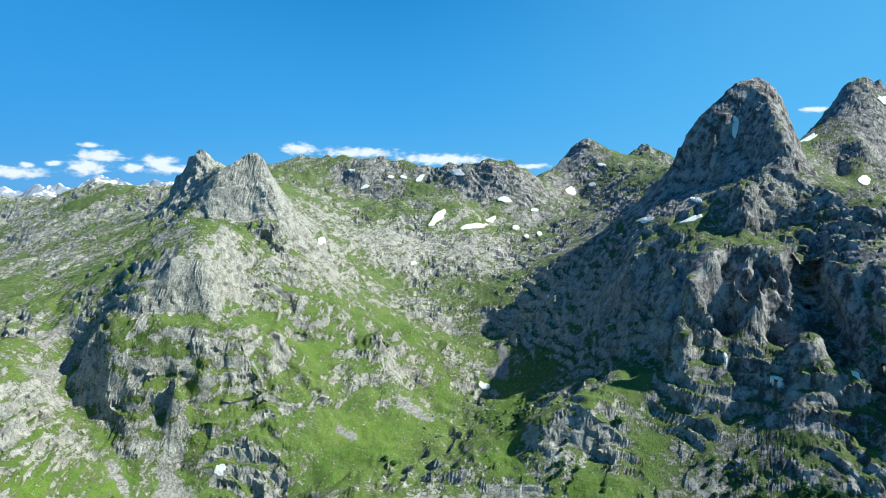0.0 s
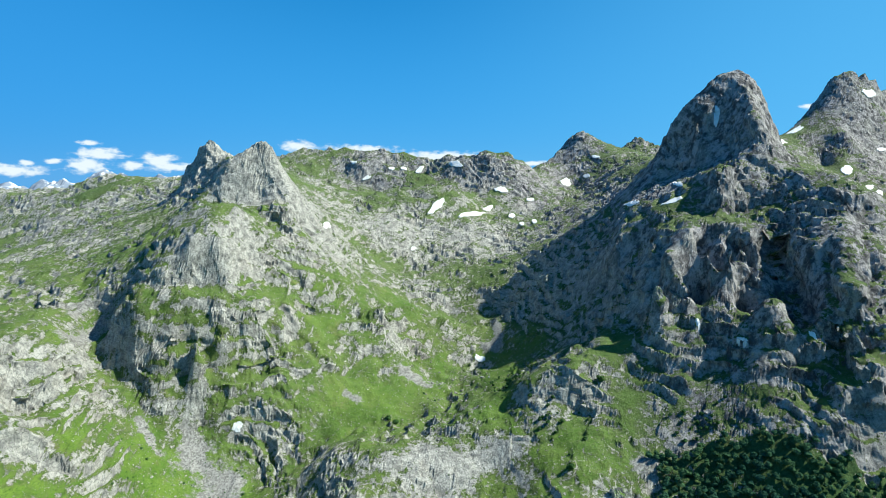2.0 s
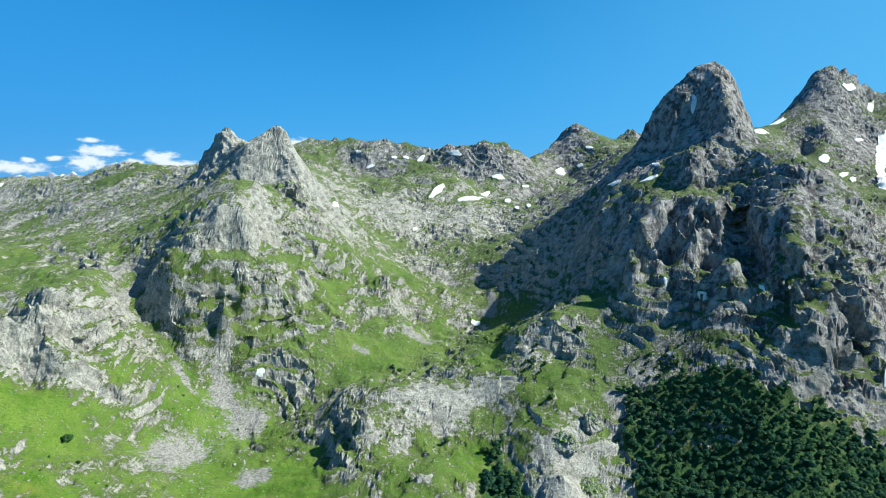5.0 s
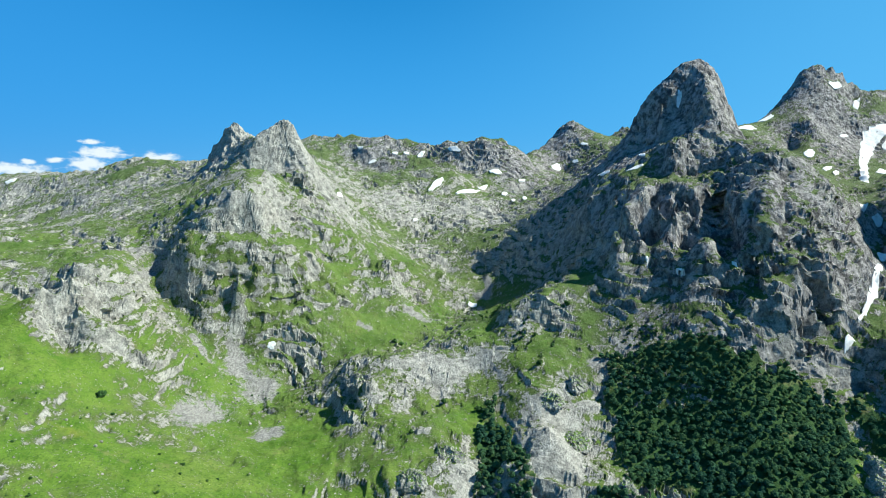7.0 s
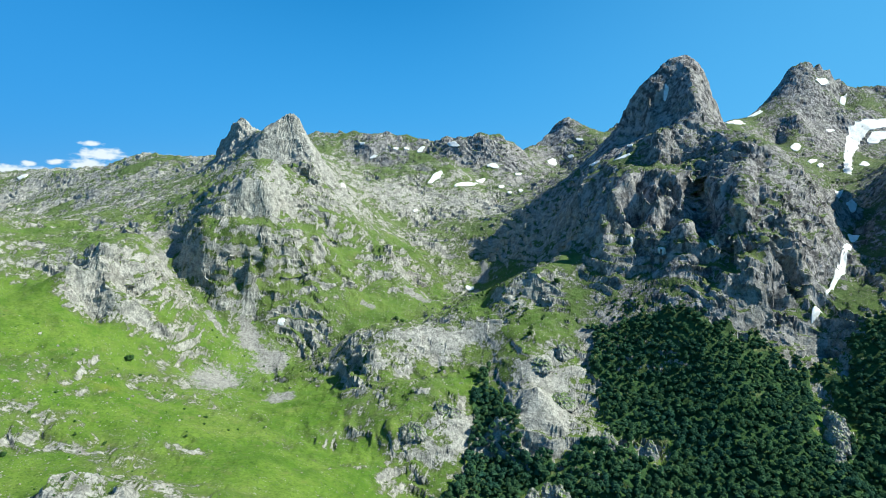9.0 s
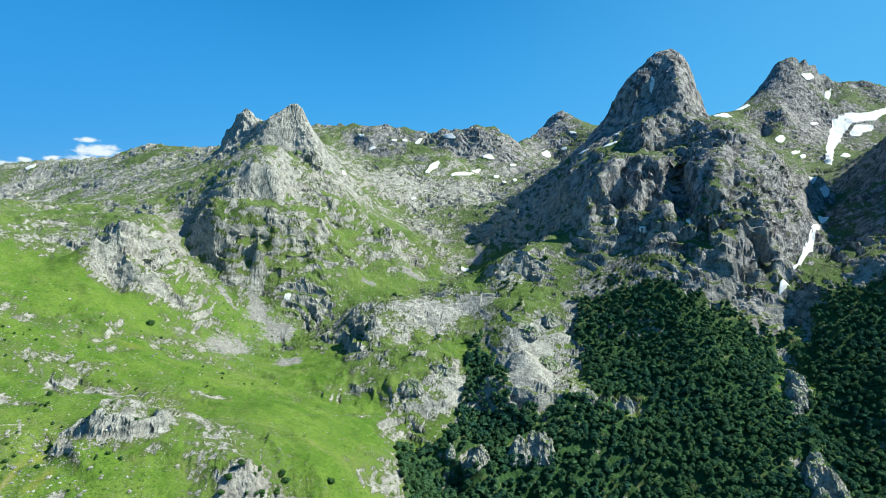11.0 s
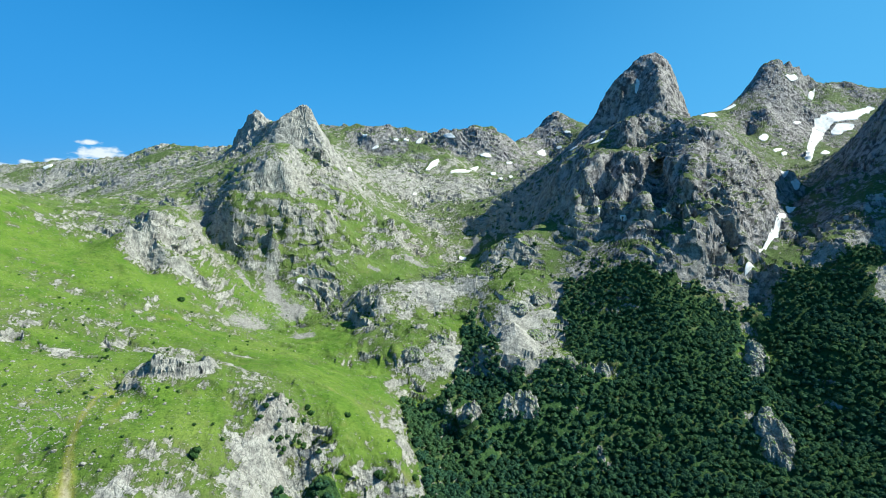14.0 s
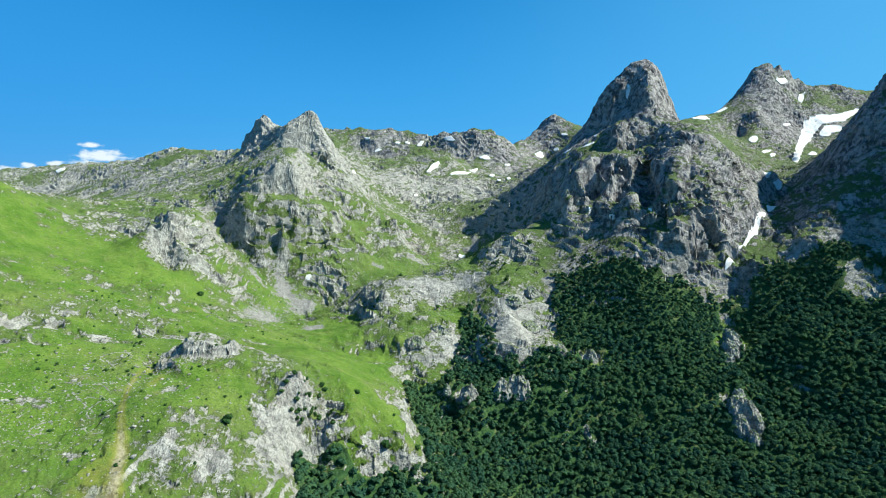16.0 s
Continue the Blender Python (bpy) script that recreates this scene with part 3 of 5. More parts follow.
gx, gy = np.arange(X0, X1 + 1, CELL), np.arange(Y0, Y1 + 1, CELL)
grid = base_height(*np.meshgrid(gx, gy))


def ground_at(x, y):
    u, v = np.clip((x - X0) / CELL, 0, len(gx) - 1.001), np.clip((y - Y0) / CELL, 0, len(gy) - 1.001)
    i, j = u.astype(int), v.astype(int)
    a, b = u - i, v - j
    inside = (grid[j, i] * (1 - a) + grid[j, i + 1] * a) * (1 - b) + (grid[j + 1, i] * (1 - a) + grid[j + 1, i + 1] * a) * b
    out = np.maximum(np.maximum(X0 - x, x - X1), np.maximum(Y0 - y, y - Y1))
    return inside + (320 - inside) * smooth(out, 0, 1800)


def slope_at(x, y, d=10.0):
    return np.hypot(ground_at(x + d, y) - ground_at(x - d, y), ground_at(x, y + d) - ground_at(x, y - d)) / (2 * d)


def blob(x, y, cx, cy, rx, ry, turn=0.0):
    c, s = math.cos(radians(turn)), math.sin(radians(turn))
    u, v = (x - cx) * c + (y - cy) * s, (y - cy) * c - (x - cx) * s
    return np.exp(-((u / rx) ** 2 + (v / ry) ** 2))


WOOD = [(178, 436), (205, 432), (250, 425), (300, 398), (350, 388), (400, 372), (425, 385), (470, 392), (560, 385), (640, 330), (720, 150), (700, -330), (300, -420), (-60, -420),
        (-60, -160), (-66, -90), (-80, -50), (-90, -20), (-94, -4), (-74, 10), (-58, 18), (-43, 20), (-20, 34), (5, 50), (-2, 75), (-12, 110), (-16, 145), (-28, 190), (-18, 212), (14, 228), (30, 260), (36, 330), (46, 388), (58, 388), (64, 340), (78, 300), (82, 272), (115, 262), (150, 285), (174, 320), (166, 380)]
BARE = [(42, 212, 12, 8), (96, 228, 22, 7), (372, 292, 14, 22), (345, 192, 15, 24), (160, 285, 18, 9), (430, 400, 9, 45), (200, 283, 14, 6), (112, 338, 30, 46), (150, 330, 12, 14), (177, 205, 4, 9), (398, 330, 7, 40), (560, 330, 20, 30)]


def wooded(x, y, margin=0.0):
    """Whether trees stand at x, y; the edge is ragged."""
    spot = np.c_[x, y, np.full(len(x), 7.7)] / 22
    ragged = smooth(x, 0, 60)
    x, y = x + 16 * ragged * fbm(spot, 3), y + 22 * ragged * fbm(spot + 40, 3)
    odd = np.zeros(len(x), bool)
    for k in range(len(WOOD)):
        (ax, ay), (bx, by) = WOOD[k], WOOD[k - 1]
        if ay != by:
            odd ^= ((ay > y) != (by > y)) & (x < (bx - ax) * (y - ay) / (by - ay) + ax)
    for a, b, c, d in BARE:
        odd &= ((x - a) / (c + margin)) ** 2 + ((y - b) / (d + margin)) ** 2 > 1
    return odd


# old snow: x, y, length, breadth, turn
HEADWALL_SNOW = [
    (-22, 1200, 76, 19, 60), (53, 1198, 100, 17, 40), (90, 1276, 68, 13, 69), (129, 1370, 38, 20, -14), (23, 1466, 43, 13, -34), (325, 1595, 52, 25, 46), (419, 1644, 28, 10, -31), (384, 1594, 26, 14, -49),
    (-193, 898, 89, 7, -85), (-146, 1487, 19, 10, -3), (-114, 1488, 19, 10, 5), (-208, 1468, 25, 8, 11), (-73, 1486, 28, 13, 44), (-247, 1513, 28, 9, -43), (-63, 1056, 15, 10, 50), (141, 1247, 36, 17, 81),
    (184, 1194, 34, 12, 89), (157, 1191, 23, 11, 87), (-1277, 1533, 42, 29, -34), (194, 1346, 23, 13, 24),
]
BASIN_SNOW = [
    (763, 1349, 87, 38, 37), (878, 1474, 63, 25, 35), (1092, 1528, 63, 13, 22), (1167, 1544, 75, 16, 49),
    (892, 1289, 44, 27, 51), (889, 1211, 69, 15, 47), (896, 1188, 56, 13, 52), (1021, 1218, 64, 23, 52), (1050, 1408, 38, 9, 25),
]
LOW_SNOW = [
    (399, 846, 20, 9, 72), (283, 697, 26, 13, -11), (310, 753, 60, 7, 80), (264, 799, 60, 10, -86), (641, 690, 22, 8, 18), (621, 694, 32, 5, 35), (564, 568, 26, 14, 37), 
    (431, 424, 26, 5, 30), (248, 523, 8, 4, 85), (275, 489, 12, 3, -47), (328, 470, 8, 3, -49), (48, 740, 20, 11, -40), (-211, 528, 12, 5, 15),
]
SNOWS = HEADWALL_SNOW + BASIN_SNOW + LOW_SNOW
MEADOWS = ((-300, 465, 55, 45), (-175, 660, 35, 70), (-75, 590, 36, 30), (5, 720, 26, 60), (170, 540, 50, 40), (-260, 20, 130, 140), (-480, 290, 160, 120), (-150, 330, 70, 110), (-250, 250, 120, 80), (170, 505, 40, 45), (-820, 1330, 90, 30), (-230, 465, 70, 30), (60, 640, 24, 40), (-150, 180, 70, 50), (-700, 60, 250, 250), (-330, -250, 160, 200), (-40, 72, 30, 26), (-165, 5, 40, 30), (-100, -40, 30, 35))
CRAGS = ((112, 338, 45, 55), (-265, -95, 60, 35), (-300, 105, 45, 16), (-345, 175, 60, 18), (-185, 300, 45, 22), (-400, 245, 55, 16), (-330, 20, 40, 20), (-300, 720, 90, 60), (-270, 590, 100, 70), (420, 840, 160, 130), (380, 570, 150, 90), (-20, 455, 90, 35), (130, 400, 50, 45), (40, 290, 70, 35), (-118, 58, 24, 20), (-130, -35, 24, 16), (-190, 55, 60, 18), (-470, 560, 110, 80), (0, 1050, 170, 150), (-300, 840, 110, 110), (640, 560, 200, 130), (1050, 1500, 300, 120))


def softness(x, y):
    """0 on craggy ground, 1 in the meadows."""
    soft = np.zeros(len(x))
    for spot in MEADOWS:
        soft = np.maximum(soft, 1.1 * blob(x, y, *spot))
    for spot in CRAGS:
        soft = soft - 0.75 * blob(x, y, *spot)
    return soft


# clefts, gullies and cracks in the walls (depth below 0: a pillar): line, width, depth
PILLAR_CLEFTS = [
    ([(283, 595, 525), (274, 575, 487), (261, 555, 451)], 6, 11),
    ([(319, 595, 525), (313, 560, 485), (296, 538, 446)], 7, 14),
    ([(381, 620, 586), (363, 605, 556), (344, 572, 518), (337, 530, 483), (332, 500, 461)], 11, 24),
    ([(356, 458, 480), (339, 463, 456), (347, 452, 436), (360, 428, 414), (377, 424, 390)], 8, 14),
    ([(397, 445, 455), (415, 450, 425), (420, 440, 398)], 7, 11),
    ([(239, 610, 524), (222, 575, 483), (230, 556, 451)], 7, 13),
    ([(370, 525, 533), (350, 500, 502), (352, 482, 486)], 6, 10),
    ([(447, 580, 567), (408, 530, 533), (399, 495, 500)], 4, 6),
    ([(255, 585, 528), (248, 556, 481)], 11, -7),
    ([(297, 588, 521), (280, 545, 460)], 9, -8),
    ([(331, 572, 521), (311, 505, 471)], 10, -8),
    ([(219, 545, 475), (214, 535, 446)], 6, -9),
    ([(245, 545, 467), (242, 535, 442)], 5, -7),
    ([(411, 560, 555), (363, 480, 500)], 14, -6),
]
PEAK_CLEFTS = [
    ([(360, 760, 610), (372, 815, 653), (400, 845, 695)], 6, 6),
    ([(426, 830, 728), (403, 790, 682), (403, 740, 640)], 7, 7),
    ([(342, 830, 626), (362, 850, 672)], 5, 5),
]
SLAB_CLEFTS = [
    ([(-311, 640, 546), (-297, 600, 501), (-289, 584, 473)], 2.2, 3.5),
    ([(-286, 645, 550), (-273, 600, 512), (-274, 582, 475), (-266, 560, 446)], 2.2, 4),
    ([(-253, 620, 528), (-232, 605, 489), (-220, 590, 459)], 2.0, 2.5),
    ([(-324, 625, 516), (-317, 590, 485)], 2.5, 3),
    ([(-191, 622, 450), (-170, 615, 417), (-146, 606, 388), (-121, 600, 375)], 5, 6),
    ([(-114, 705, 452), (-115, 697, 415), (-108, 690, 394)], 4, 8),
    ([(-282, 545, 403), (-275, 535, 371)], 6, 7),
    ([(-251, 548, 412), (-253, 540, 370)], 6, 7),
    ([(-278, 548, 425), (-247, 548, 422)], 4, 6),
    ([(-174, 720, 484), (-129, 715, 431)], 4, 4),
]
CAVE = [
    ([(-413, 400, 439), (-410, 396, 414)], 7, 9),
]


# smooth slabs of bare pale rock, and summits without added knolls
SLABS = ((-276, 806, 34, 26), (-278, 615, 34, 34), (-310, 660, 34, 18), (112, 338, 24, 40), (96, 300, 14, 14), (40, 290, 30, 14), (-10, 455, 40, 16), (250, 590, 30, 18))
SUMMITS = ((-290, 560, 90, 50), (430, 865, 120, 70), (-281, 850, 45, 40), (-452, 1075, 45, 40), (1080, 1520, 260, 80), (1150, 1400, 180, 70), (100, 1590, 60, 40), (395, 1755, 90, 60))


# rounded, fluted knolls at the meadow's brink
KNOLL_ROCK = (
    (-211, 48, 13, 12), (-184, 49, 15, 14), (-163, 54, 10, 9), (-179, 184, 16, 10), (-129, 49, 15, 22), (-106, 29, 8, 17), (-125, 10, 6, 20), (-115, -7, 11, 16), (-102, 8, 7, 16),
    (-158, -46, 14, 11), (-146, -33, 12, 8), (-158, -73, 8, 17), (-131, -72, 11, 13), (-104, -39, 10, 21), (-121, -35, 8, 11), (-65, 234, 17, 8), (-40, 229, 10, 21), (-35, 85, 10, 16),
    (-17, 80, 6, 16), (-75, 21, 8, 20), (-63, 22, 6, 14), (-37, 38, 9, 17), (-9, 43, 8, 12), (-44, 27, 9, 8), (-185, -10, 5, 8), (-211, -86, 6, 4), (-267, 4, 6, 5))
ROCKY = KNOLL_ROCK + ((-270, -40, 14, 16), (-300, 110, 30, 8), (-260, 160, 22, 8), (-330, 60, 16, 8), (-345, 925, 45, 60), (-450, 1070, 50, 40), (318, 785, 55, 55), (500, 775, 50, 45), (-262, 815, 30, 30))
ROUNDED = ((-105, -20, 45, 90), (-40, 75, 50, 45), (-120, 60, 40, 30), (-240, -90, 70, 40))


# where turf or bare rock takes over: x, y, two radii, more rock (+) or more turf (-)
COVER = ((-45, 38, 26, 22, -1.0), (-62, 18, 20, 18, -0.7), (-125, -25, 14, 12, -0.5), (-155, 665, 30, 48, -0.5), (-95, 605, 30, 32, -0.4), (62, 465, 30, 24, 0.22), (70, 500, 26, 16, 0.3), (-240, 556, 40, 12, -0.4), (-25, 60, 20, 18, -0.6), (-105, 12, 18, 14, 0.2), (-285, 542, 70, 20, -0.8), (-180, 590, 45, 35, -0.7), (-420, 500, 90, 90, 0.28), (-600, 650, 130, 110, 0.3), (435, 860, 95, 60, 0.6), (1000, 1480, 90, 90, 0.5), (1100, 1400, 170, 90, 0.35), (0, 1050, 170, 150, 0.12), (0, 460, 110, 50, 0.3), (340, 450, 60, 40, -0.2), (-330, 330, 60, 60, -0.2), (420, 560, 70, 50, 0.25), (-300, 850, 70, 60, 0.2), (-900, 1250, 300, 250, -0.15), (90, 330, 40, 60, 0.35))


SCREE = ((-250, 399, 30, 60), (-246, 504, 18, 21), (-207, 479, 24, 32), (-170, 377, 21, 28), (-375, 553, 11, 60), (-404, 594, 7, 34), (-39, 645, 37, 15, -20), (74, 793, 9, 60), (58, 757, 14, 14), (417, 402, 14, 9), (168, 427, 16, 13), (235, 502, 18, 6), (-102, 585, 19, 8, -25), (-288, 496, 26, 6, -35), (307, 482, 7, 2))


def stony(x, y):
    """Scree and trodden soil, 0 to 1 each."""
    scree = np.zeros(len(x))
    for spot in SCREE:
        scree = scree + 0.8 * blob(x, y, *spot)
    dirt = 0.38 * blob(x, y, -185, -105, 16, 34, 14) + 0.42 * blob(x, y, -203, 4, 7, 15, 10) + 0.35 * blob(x, y, -222, 34, 9, 18, 10) + 0.3 * blob(x, y, -290, 260, 30, 14)
    for cx, cy, rx, ry, turn in ((-168, -122, 5, 20, 12), (-177, -95, 4, 20, 22), (-191, -66, 3.5, 20, 28), (-204, -40, 3, 17, 26), (-214, -16, 2.5, 16, 20), (-222, 8, 2.5, 16, 18)):
        dirt = dirt + 0.52 * blob(x, y, cx, cy, rx, ry, turn)
    return np.clip(scree, 0, 1), np.clip(dirt, 0, 1)


def stepped(z, phase, period, sharp):
    """Rock bands and ledges: height that climbs in steps."""
    t = z / period + phase
    f = t - np.floor(t)
    return (np.floor(t) - phase + f * (1 - sharp) + sharp * smooth(f, 0.5, 0.95)) * period


def sheet_normals(p, cols, rows):
    q = p.reshape(cols, rows, 3)
    u, v = np.roll(q, -1, 0) - np.roll(q, 1, 0), np.gradient(q, axis=1)
    n = np.cross(v, u).reshape(-1, 3)
    n /= np.linalg.norm(n, axis=1)[:, None] + 1e-9
    return n * np.sign(n[:, 2:3] + 1e-9)


def carved(p, clefts):
    """How deep each point of the ground lies in the clefts, in metres."""
    deep = np.zeros(len(p))
    for line, width, depth in clefts:
        line = np.array(line, float)
        low, high = line.min(0) - 3 * width, line.max(0) + 3 * width
        near = np.nonzero(((p > low) & (p < high)).all(1))[0]
        q = p[near]
        gap = np.full(len(q), 9e9)
        for a, b in zip(line[:-1], line[1:]):
            way = b - a
            s = np.clip((q - a) @ way / (way @ way), 0, 1)
            gap = np.minimum(gap, np.linalg.norm(q - a - s[:, None] * way, axis=1))
        deep[near] += depth * np.exp(-((gap / width) ** 2))
    return deep


def ground_sheet():
    """One sheet of ground, finer where it is steep and near the flight."""
    centre = np.array((10.0, -520.0))
    view = np.radians(np.linspace(-40.5, 40.5, 1010))
    rest = np.radians(np.linspace(40.5, 319.5, 72)[1:-1])
    angle = np.concatenate([view, rest])
    rows = 750
    fine = np.exp(np.linspace(math.log(25), math.log(4700), 1500))
    ca, sa = np.cos(angle)[:, None], np.sin(angle)[:, None]
    fx, fy = centre[0] + sa * fine, centre[1] + ca * fine
    h = ground_at(fx.ravel(), fy.ravel()).reshape(fx.shape)
    rise = np.abs(np.gradient(h, axis=1) / np.gradient(fine))
    share = np.sqrt(1 + 3.5 * rise**2) * np.gradient(fine) / (fine + 90)
    share *= np.where(fine < 300, 0.35, np.where(fine > 2500, 0.3, 1.0))
    for _ in range(3):  # keep neighbouring columns alike
        pad = np.concatenate([share[-12:], share, share[:12]])
        total = np.cumsum(np.concatenate([np.zeros((1, share.shape[1])), pad]), axis=0)
        share = (total[25:] - total[:-25])[: len(angle)] / 25
    walk_up = np.cumsum(share, axis=1)
    walk_up = (walk_up - walk_up[:, :1]) / (walk_up[:, -1:] - walk_up[:, :1])
    steps = np.linspace(0, 1, rows)
    radius = np.stack([np.interp(steps, w, fine) for w in walk_up])
    x, y = (centre[0] + sa * radius).ravel(), (centre[1] + ca * radius).ravel()
    cols = len(angle)
    z = ground_at(x, y)
    flat = np.c_[x, y, np.full(len(x), 3.3)]
    scree, dirt = stony(x, y)
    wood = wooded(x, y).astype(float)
    steepness = smooth(slope_at(x, y), 0.45, 1.3)
    patchy = fbm(flat / 130, 3)
    hard = 1 - np.clip(softness(x, y) - 1.3 * patchy - 0.5 * fbm(flat / 38 + 21, 3), 0, 1) * (1 - 0.7 * steepness)
    hard *= (1 - 0.8 * scree) * (1 - 0.55 * wood)
    for cx, cy, length, width, turn in SNOWS:
        hard = hard * (1 - 0.93 * np.clip(1.6 * blob(x, y, cx, cy, 0.62 * length, 0.62 * width, turn), 0, 1))
    fade = smooth(np.hypot(x - centre[0], y - centre[1]), 20, 260)
    slab, calm = np.zeros(len(x)), np.ones(len(x))
    for spot in SLABS:
        slab = np.maximum(slab, np.clip(1.5 * blob(x, y, *spot), 0, 1))
    for spot in SUMMITS:
        calm = calm * (1 - 0.85 * np.clip(1.5 * blob(x, y, *spot), 0, 1))
    calm = calm * (1 - 0.5 * slab)
    rounded = np.zeros(len(x))
    for spot in ROUNDED:
        rounded = np.maximum(rounded, np.clip(1.4 * blob(x, y, *spot), 0, 1))
    rocky = np.zeros(len(x))
    for spot in ROCKY:
        rocky = np.maximum(rocky, np.clip(1.3 * blob(x, y, *spot), 0, 1))
    # knolls, then rock bands with ledges
    z = z + fade * calm * (0.3 + 0.7 * hard) * (1 + 0.7 * smooth(y, 1000, 1200)) * (4.0 * fbm(flat / 120 + 3, 2) + 5.0 * (billow(flat / 62 + 8, 2, 0.5) - 0.1) * (1 - 0.6 * steepness))
    p = np.c_[x, y, z]
    warp = fbm(p / 70 + 40, 3)
    dip = (0.30 * x + 0.12 * y) / 20.0
    amount = hard * smooth(fbm(flat / 80 + 70, 3), -0.25, 0.30) * (0.4 + 0.6 * calm) * (1 - 0.7 * slab) * (1 - 0.75 * rounded) * (1 - np.clip(1.2 * blob(x, y, 75, 448, 45, 40), 0, 0.9))
    z = z + 0.75 * amount * (stepped(z, dip + 2.2 * warp, 19.0, 0.85) - z)
    z = z + 0.75 * amount * (stepped(z, 2.3 * dip + 4.5 * warp, 7.0, 0.7) - z)
    p = np.c_[x, y, z]
    normal = sheet_normals(p, cols, rows)
    cliff = 1 - smooth(normal[:, 2], 0.40, 0.85)
    # buttresses and couloirs on the walls, then broken blocks
    ribs = billow(p * (1, 1, 0.2) / 64 + 60, 3, 0.5)
    bent = p + 5.0 * np.c_[warp, np.roll(warp, 3), 0.6 * warp]
    relief = hard * (0.55 + 0.45 * calm) * (1 - 0.6 * slab) * (1 - 0.65 * rounded) * (steepness * cliff * 7.0 * ribs + 3.5 * blocks(bent * (1, 1, 1.3) / 27 + 5) * (0.5 + 0.5 * cliff))
    p = p + normal * (relief * fade - carved(p, PILLAR_CLEFTS + PEAK_CLEFTS + SLAB_CLEFTS + CAVE))[:, None]
    normal = sheet_normals(p, cols, rows)
    broad = normal[:, 2]
    bent = p + 2.0 * np.c_[warp, -warp, 0.5 * warp]
    broken = 0.25 + 0.9 * smooth(fbm(p / 45 + 12, 2), -0.15, 0.35)
    relief = hard * broken * (1 - 0.5 * slab) * (1 - 0.35 * rounded) * (2.4 * blocks(bent * (1, 1, 1.5) / 12 + 15) + 1.0 * blocks(p * (1, 1, 1.4) / 5.2 + 33) + 0.9 * billow(p / 9 + 25, 2)) + 1.6 * np.maximum(rounded * hard, rocky) * billow(p * (1, 1, 0.5) / 7 + 3, 3, 0.6) + (1 - hard) * (1.5 * fbm(p / 14, 3) + 0.5 * billow(p / 6 + 9, 2))
    p = p + normal * (relief * fade)[:, None]
    normal = sheet_normals(p, cols, rows)
    rock = (0.82 - 0.75 * broad - 0.25 * normal[:, 2]) * 2.0 + 0.20 + 0.45 * slab - 0.14 * rounded + rocky * (0.8 + 1.1 * fbm(p / 6 + 80, 2)) * (1 - 0.3 * hard) - 0.10 * np.exp(-((x + 290) / 100) ** 2 - ((y - 590) / 90) ** 2) - 0.12 * smooth(x, 150, -50) * smooth(y, 420, 520) * smooth(x, -520, -400) + 0.12 * smooth(x, -480, -600) * smooth(y, 550, 750) + 0.25 * smooth(y, 700, 1000) * smooth(x, 500, 300) - 0.14 * smooth(y, 1250, 1450) * smooth(x, 600, 750) - 0.13 * np.exp(-((x + 340) / 110) ** 2 - ((y - 510) / 90) ** 2) + 0.42 * (hard - 0.6) + 0.5 * patchy + 0.62 * fbm(np.c_[x, y, 2.0 * p[:, 2]] / 26 + 9, 3) + 0.3 * fbm(p / 8 + 4, 2)
    ledge = fbm(np.c_[x, y, 2.5 * p[:, 2]] / 22 + 50, 2)
    for cx, cy, rx, ry, more in COVER:
        rock = rock + more * blob(x, y, cx, cy, rx, ry) * (1.0 if more > 0 else np.clip(1 + 2.5 * ledge, 0, 2))
    alpine = np.clip(0.28 * smooth(y, 350, 560) + 0.4 * smooth(y, 680, 1000) + 0.25 * smooth(x, 60, 160) * smooth(y, 380, 460), 0, 0.85)
    # where massif and head wall get the darker colour that deepens their shade
    massif_shade = np.clip(smooth(x, 120, 260) * smooth(y, 330, 450) + 0.85 * smooth(y, 1250, 1450) * smooth(x, -500, -150), 0, 1)
    rock = rock - 0.32 * np.clip(1.4 * blob(x, y, -42, 62, 36, 24), 0, 1)
    rock = np.clip(np.where(wood > 0, rock - 0.45, np.maximum(rock, 0.2 * hard)), 0, 1)
    index = np.arange(cols * rows).reshape(cols, rows)
    nxt = np.roll(index, -1, axis=0)
    quads = np.stack([index[:, :-1], index[:, 1:], nxt[:, 1:], nxt[:, :-1]], -1).reshape(-1, 4)
    middle = len(p)
    p = np.concatenate([p, [[centre[0], centre[1], float(ground_at(centre[:1], centre[1:])[0])]]])
    me = bpy.data.meshes.new("ground")
    tris = np.stack([np.full(cols, middle), index[:, 0], nxt[:, 0]], -1)
    me.vertices.add(len(p))
    me.vertices.foreach_set("co", p.astype(np.float32).ravel())
    loops = np.concatenate([quads.ravel(), tris.ravel()])
    me.loops.add(len(loops))
    me.loops.foreach_set("vertex_index", loops.astype(np.int32))
    sizes = np.r_[np.full(len(quads), 4), np.full(len(tris), 3)]
    me.polygons.add(len(sizes))
    me.polygons.foreach_set("loop_start", np.r_[0, np.cumsum(sizes)[:-1]].astype(np.int32))
    me.update(calc_edges=True)
    craggy = np.r_[rock[quads[:, 0]] > 0.35, np.zeros(len(tris), bool)]
    me.polygons.foreach_set("use_smooth", ~craggy)
    for name, values in (("rock", rock), ("scree", scree), ("dirt", dirt), ("wood", wood), ("massif_shade", massif_shade), ("alpine", alpine)):
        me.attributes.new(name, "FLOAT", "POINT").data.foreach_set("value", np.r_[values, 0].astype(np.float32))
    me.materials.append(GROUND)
    return tagged(new("ground", me), "alpine ground of green turf and pale grey limestone", "ground", kind="structure")


ground = ground_sheet()
bpy.context.view_layer.update()
deps = bpy.context.evaluated_depsgraph_get()
sheet = ground.evaluated_get(deps)


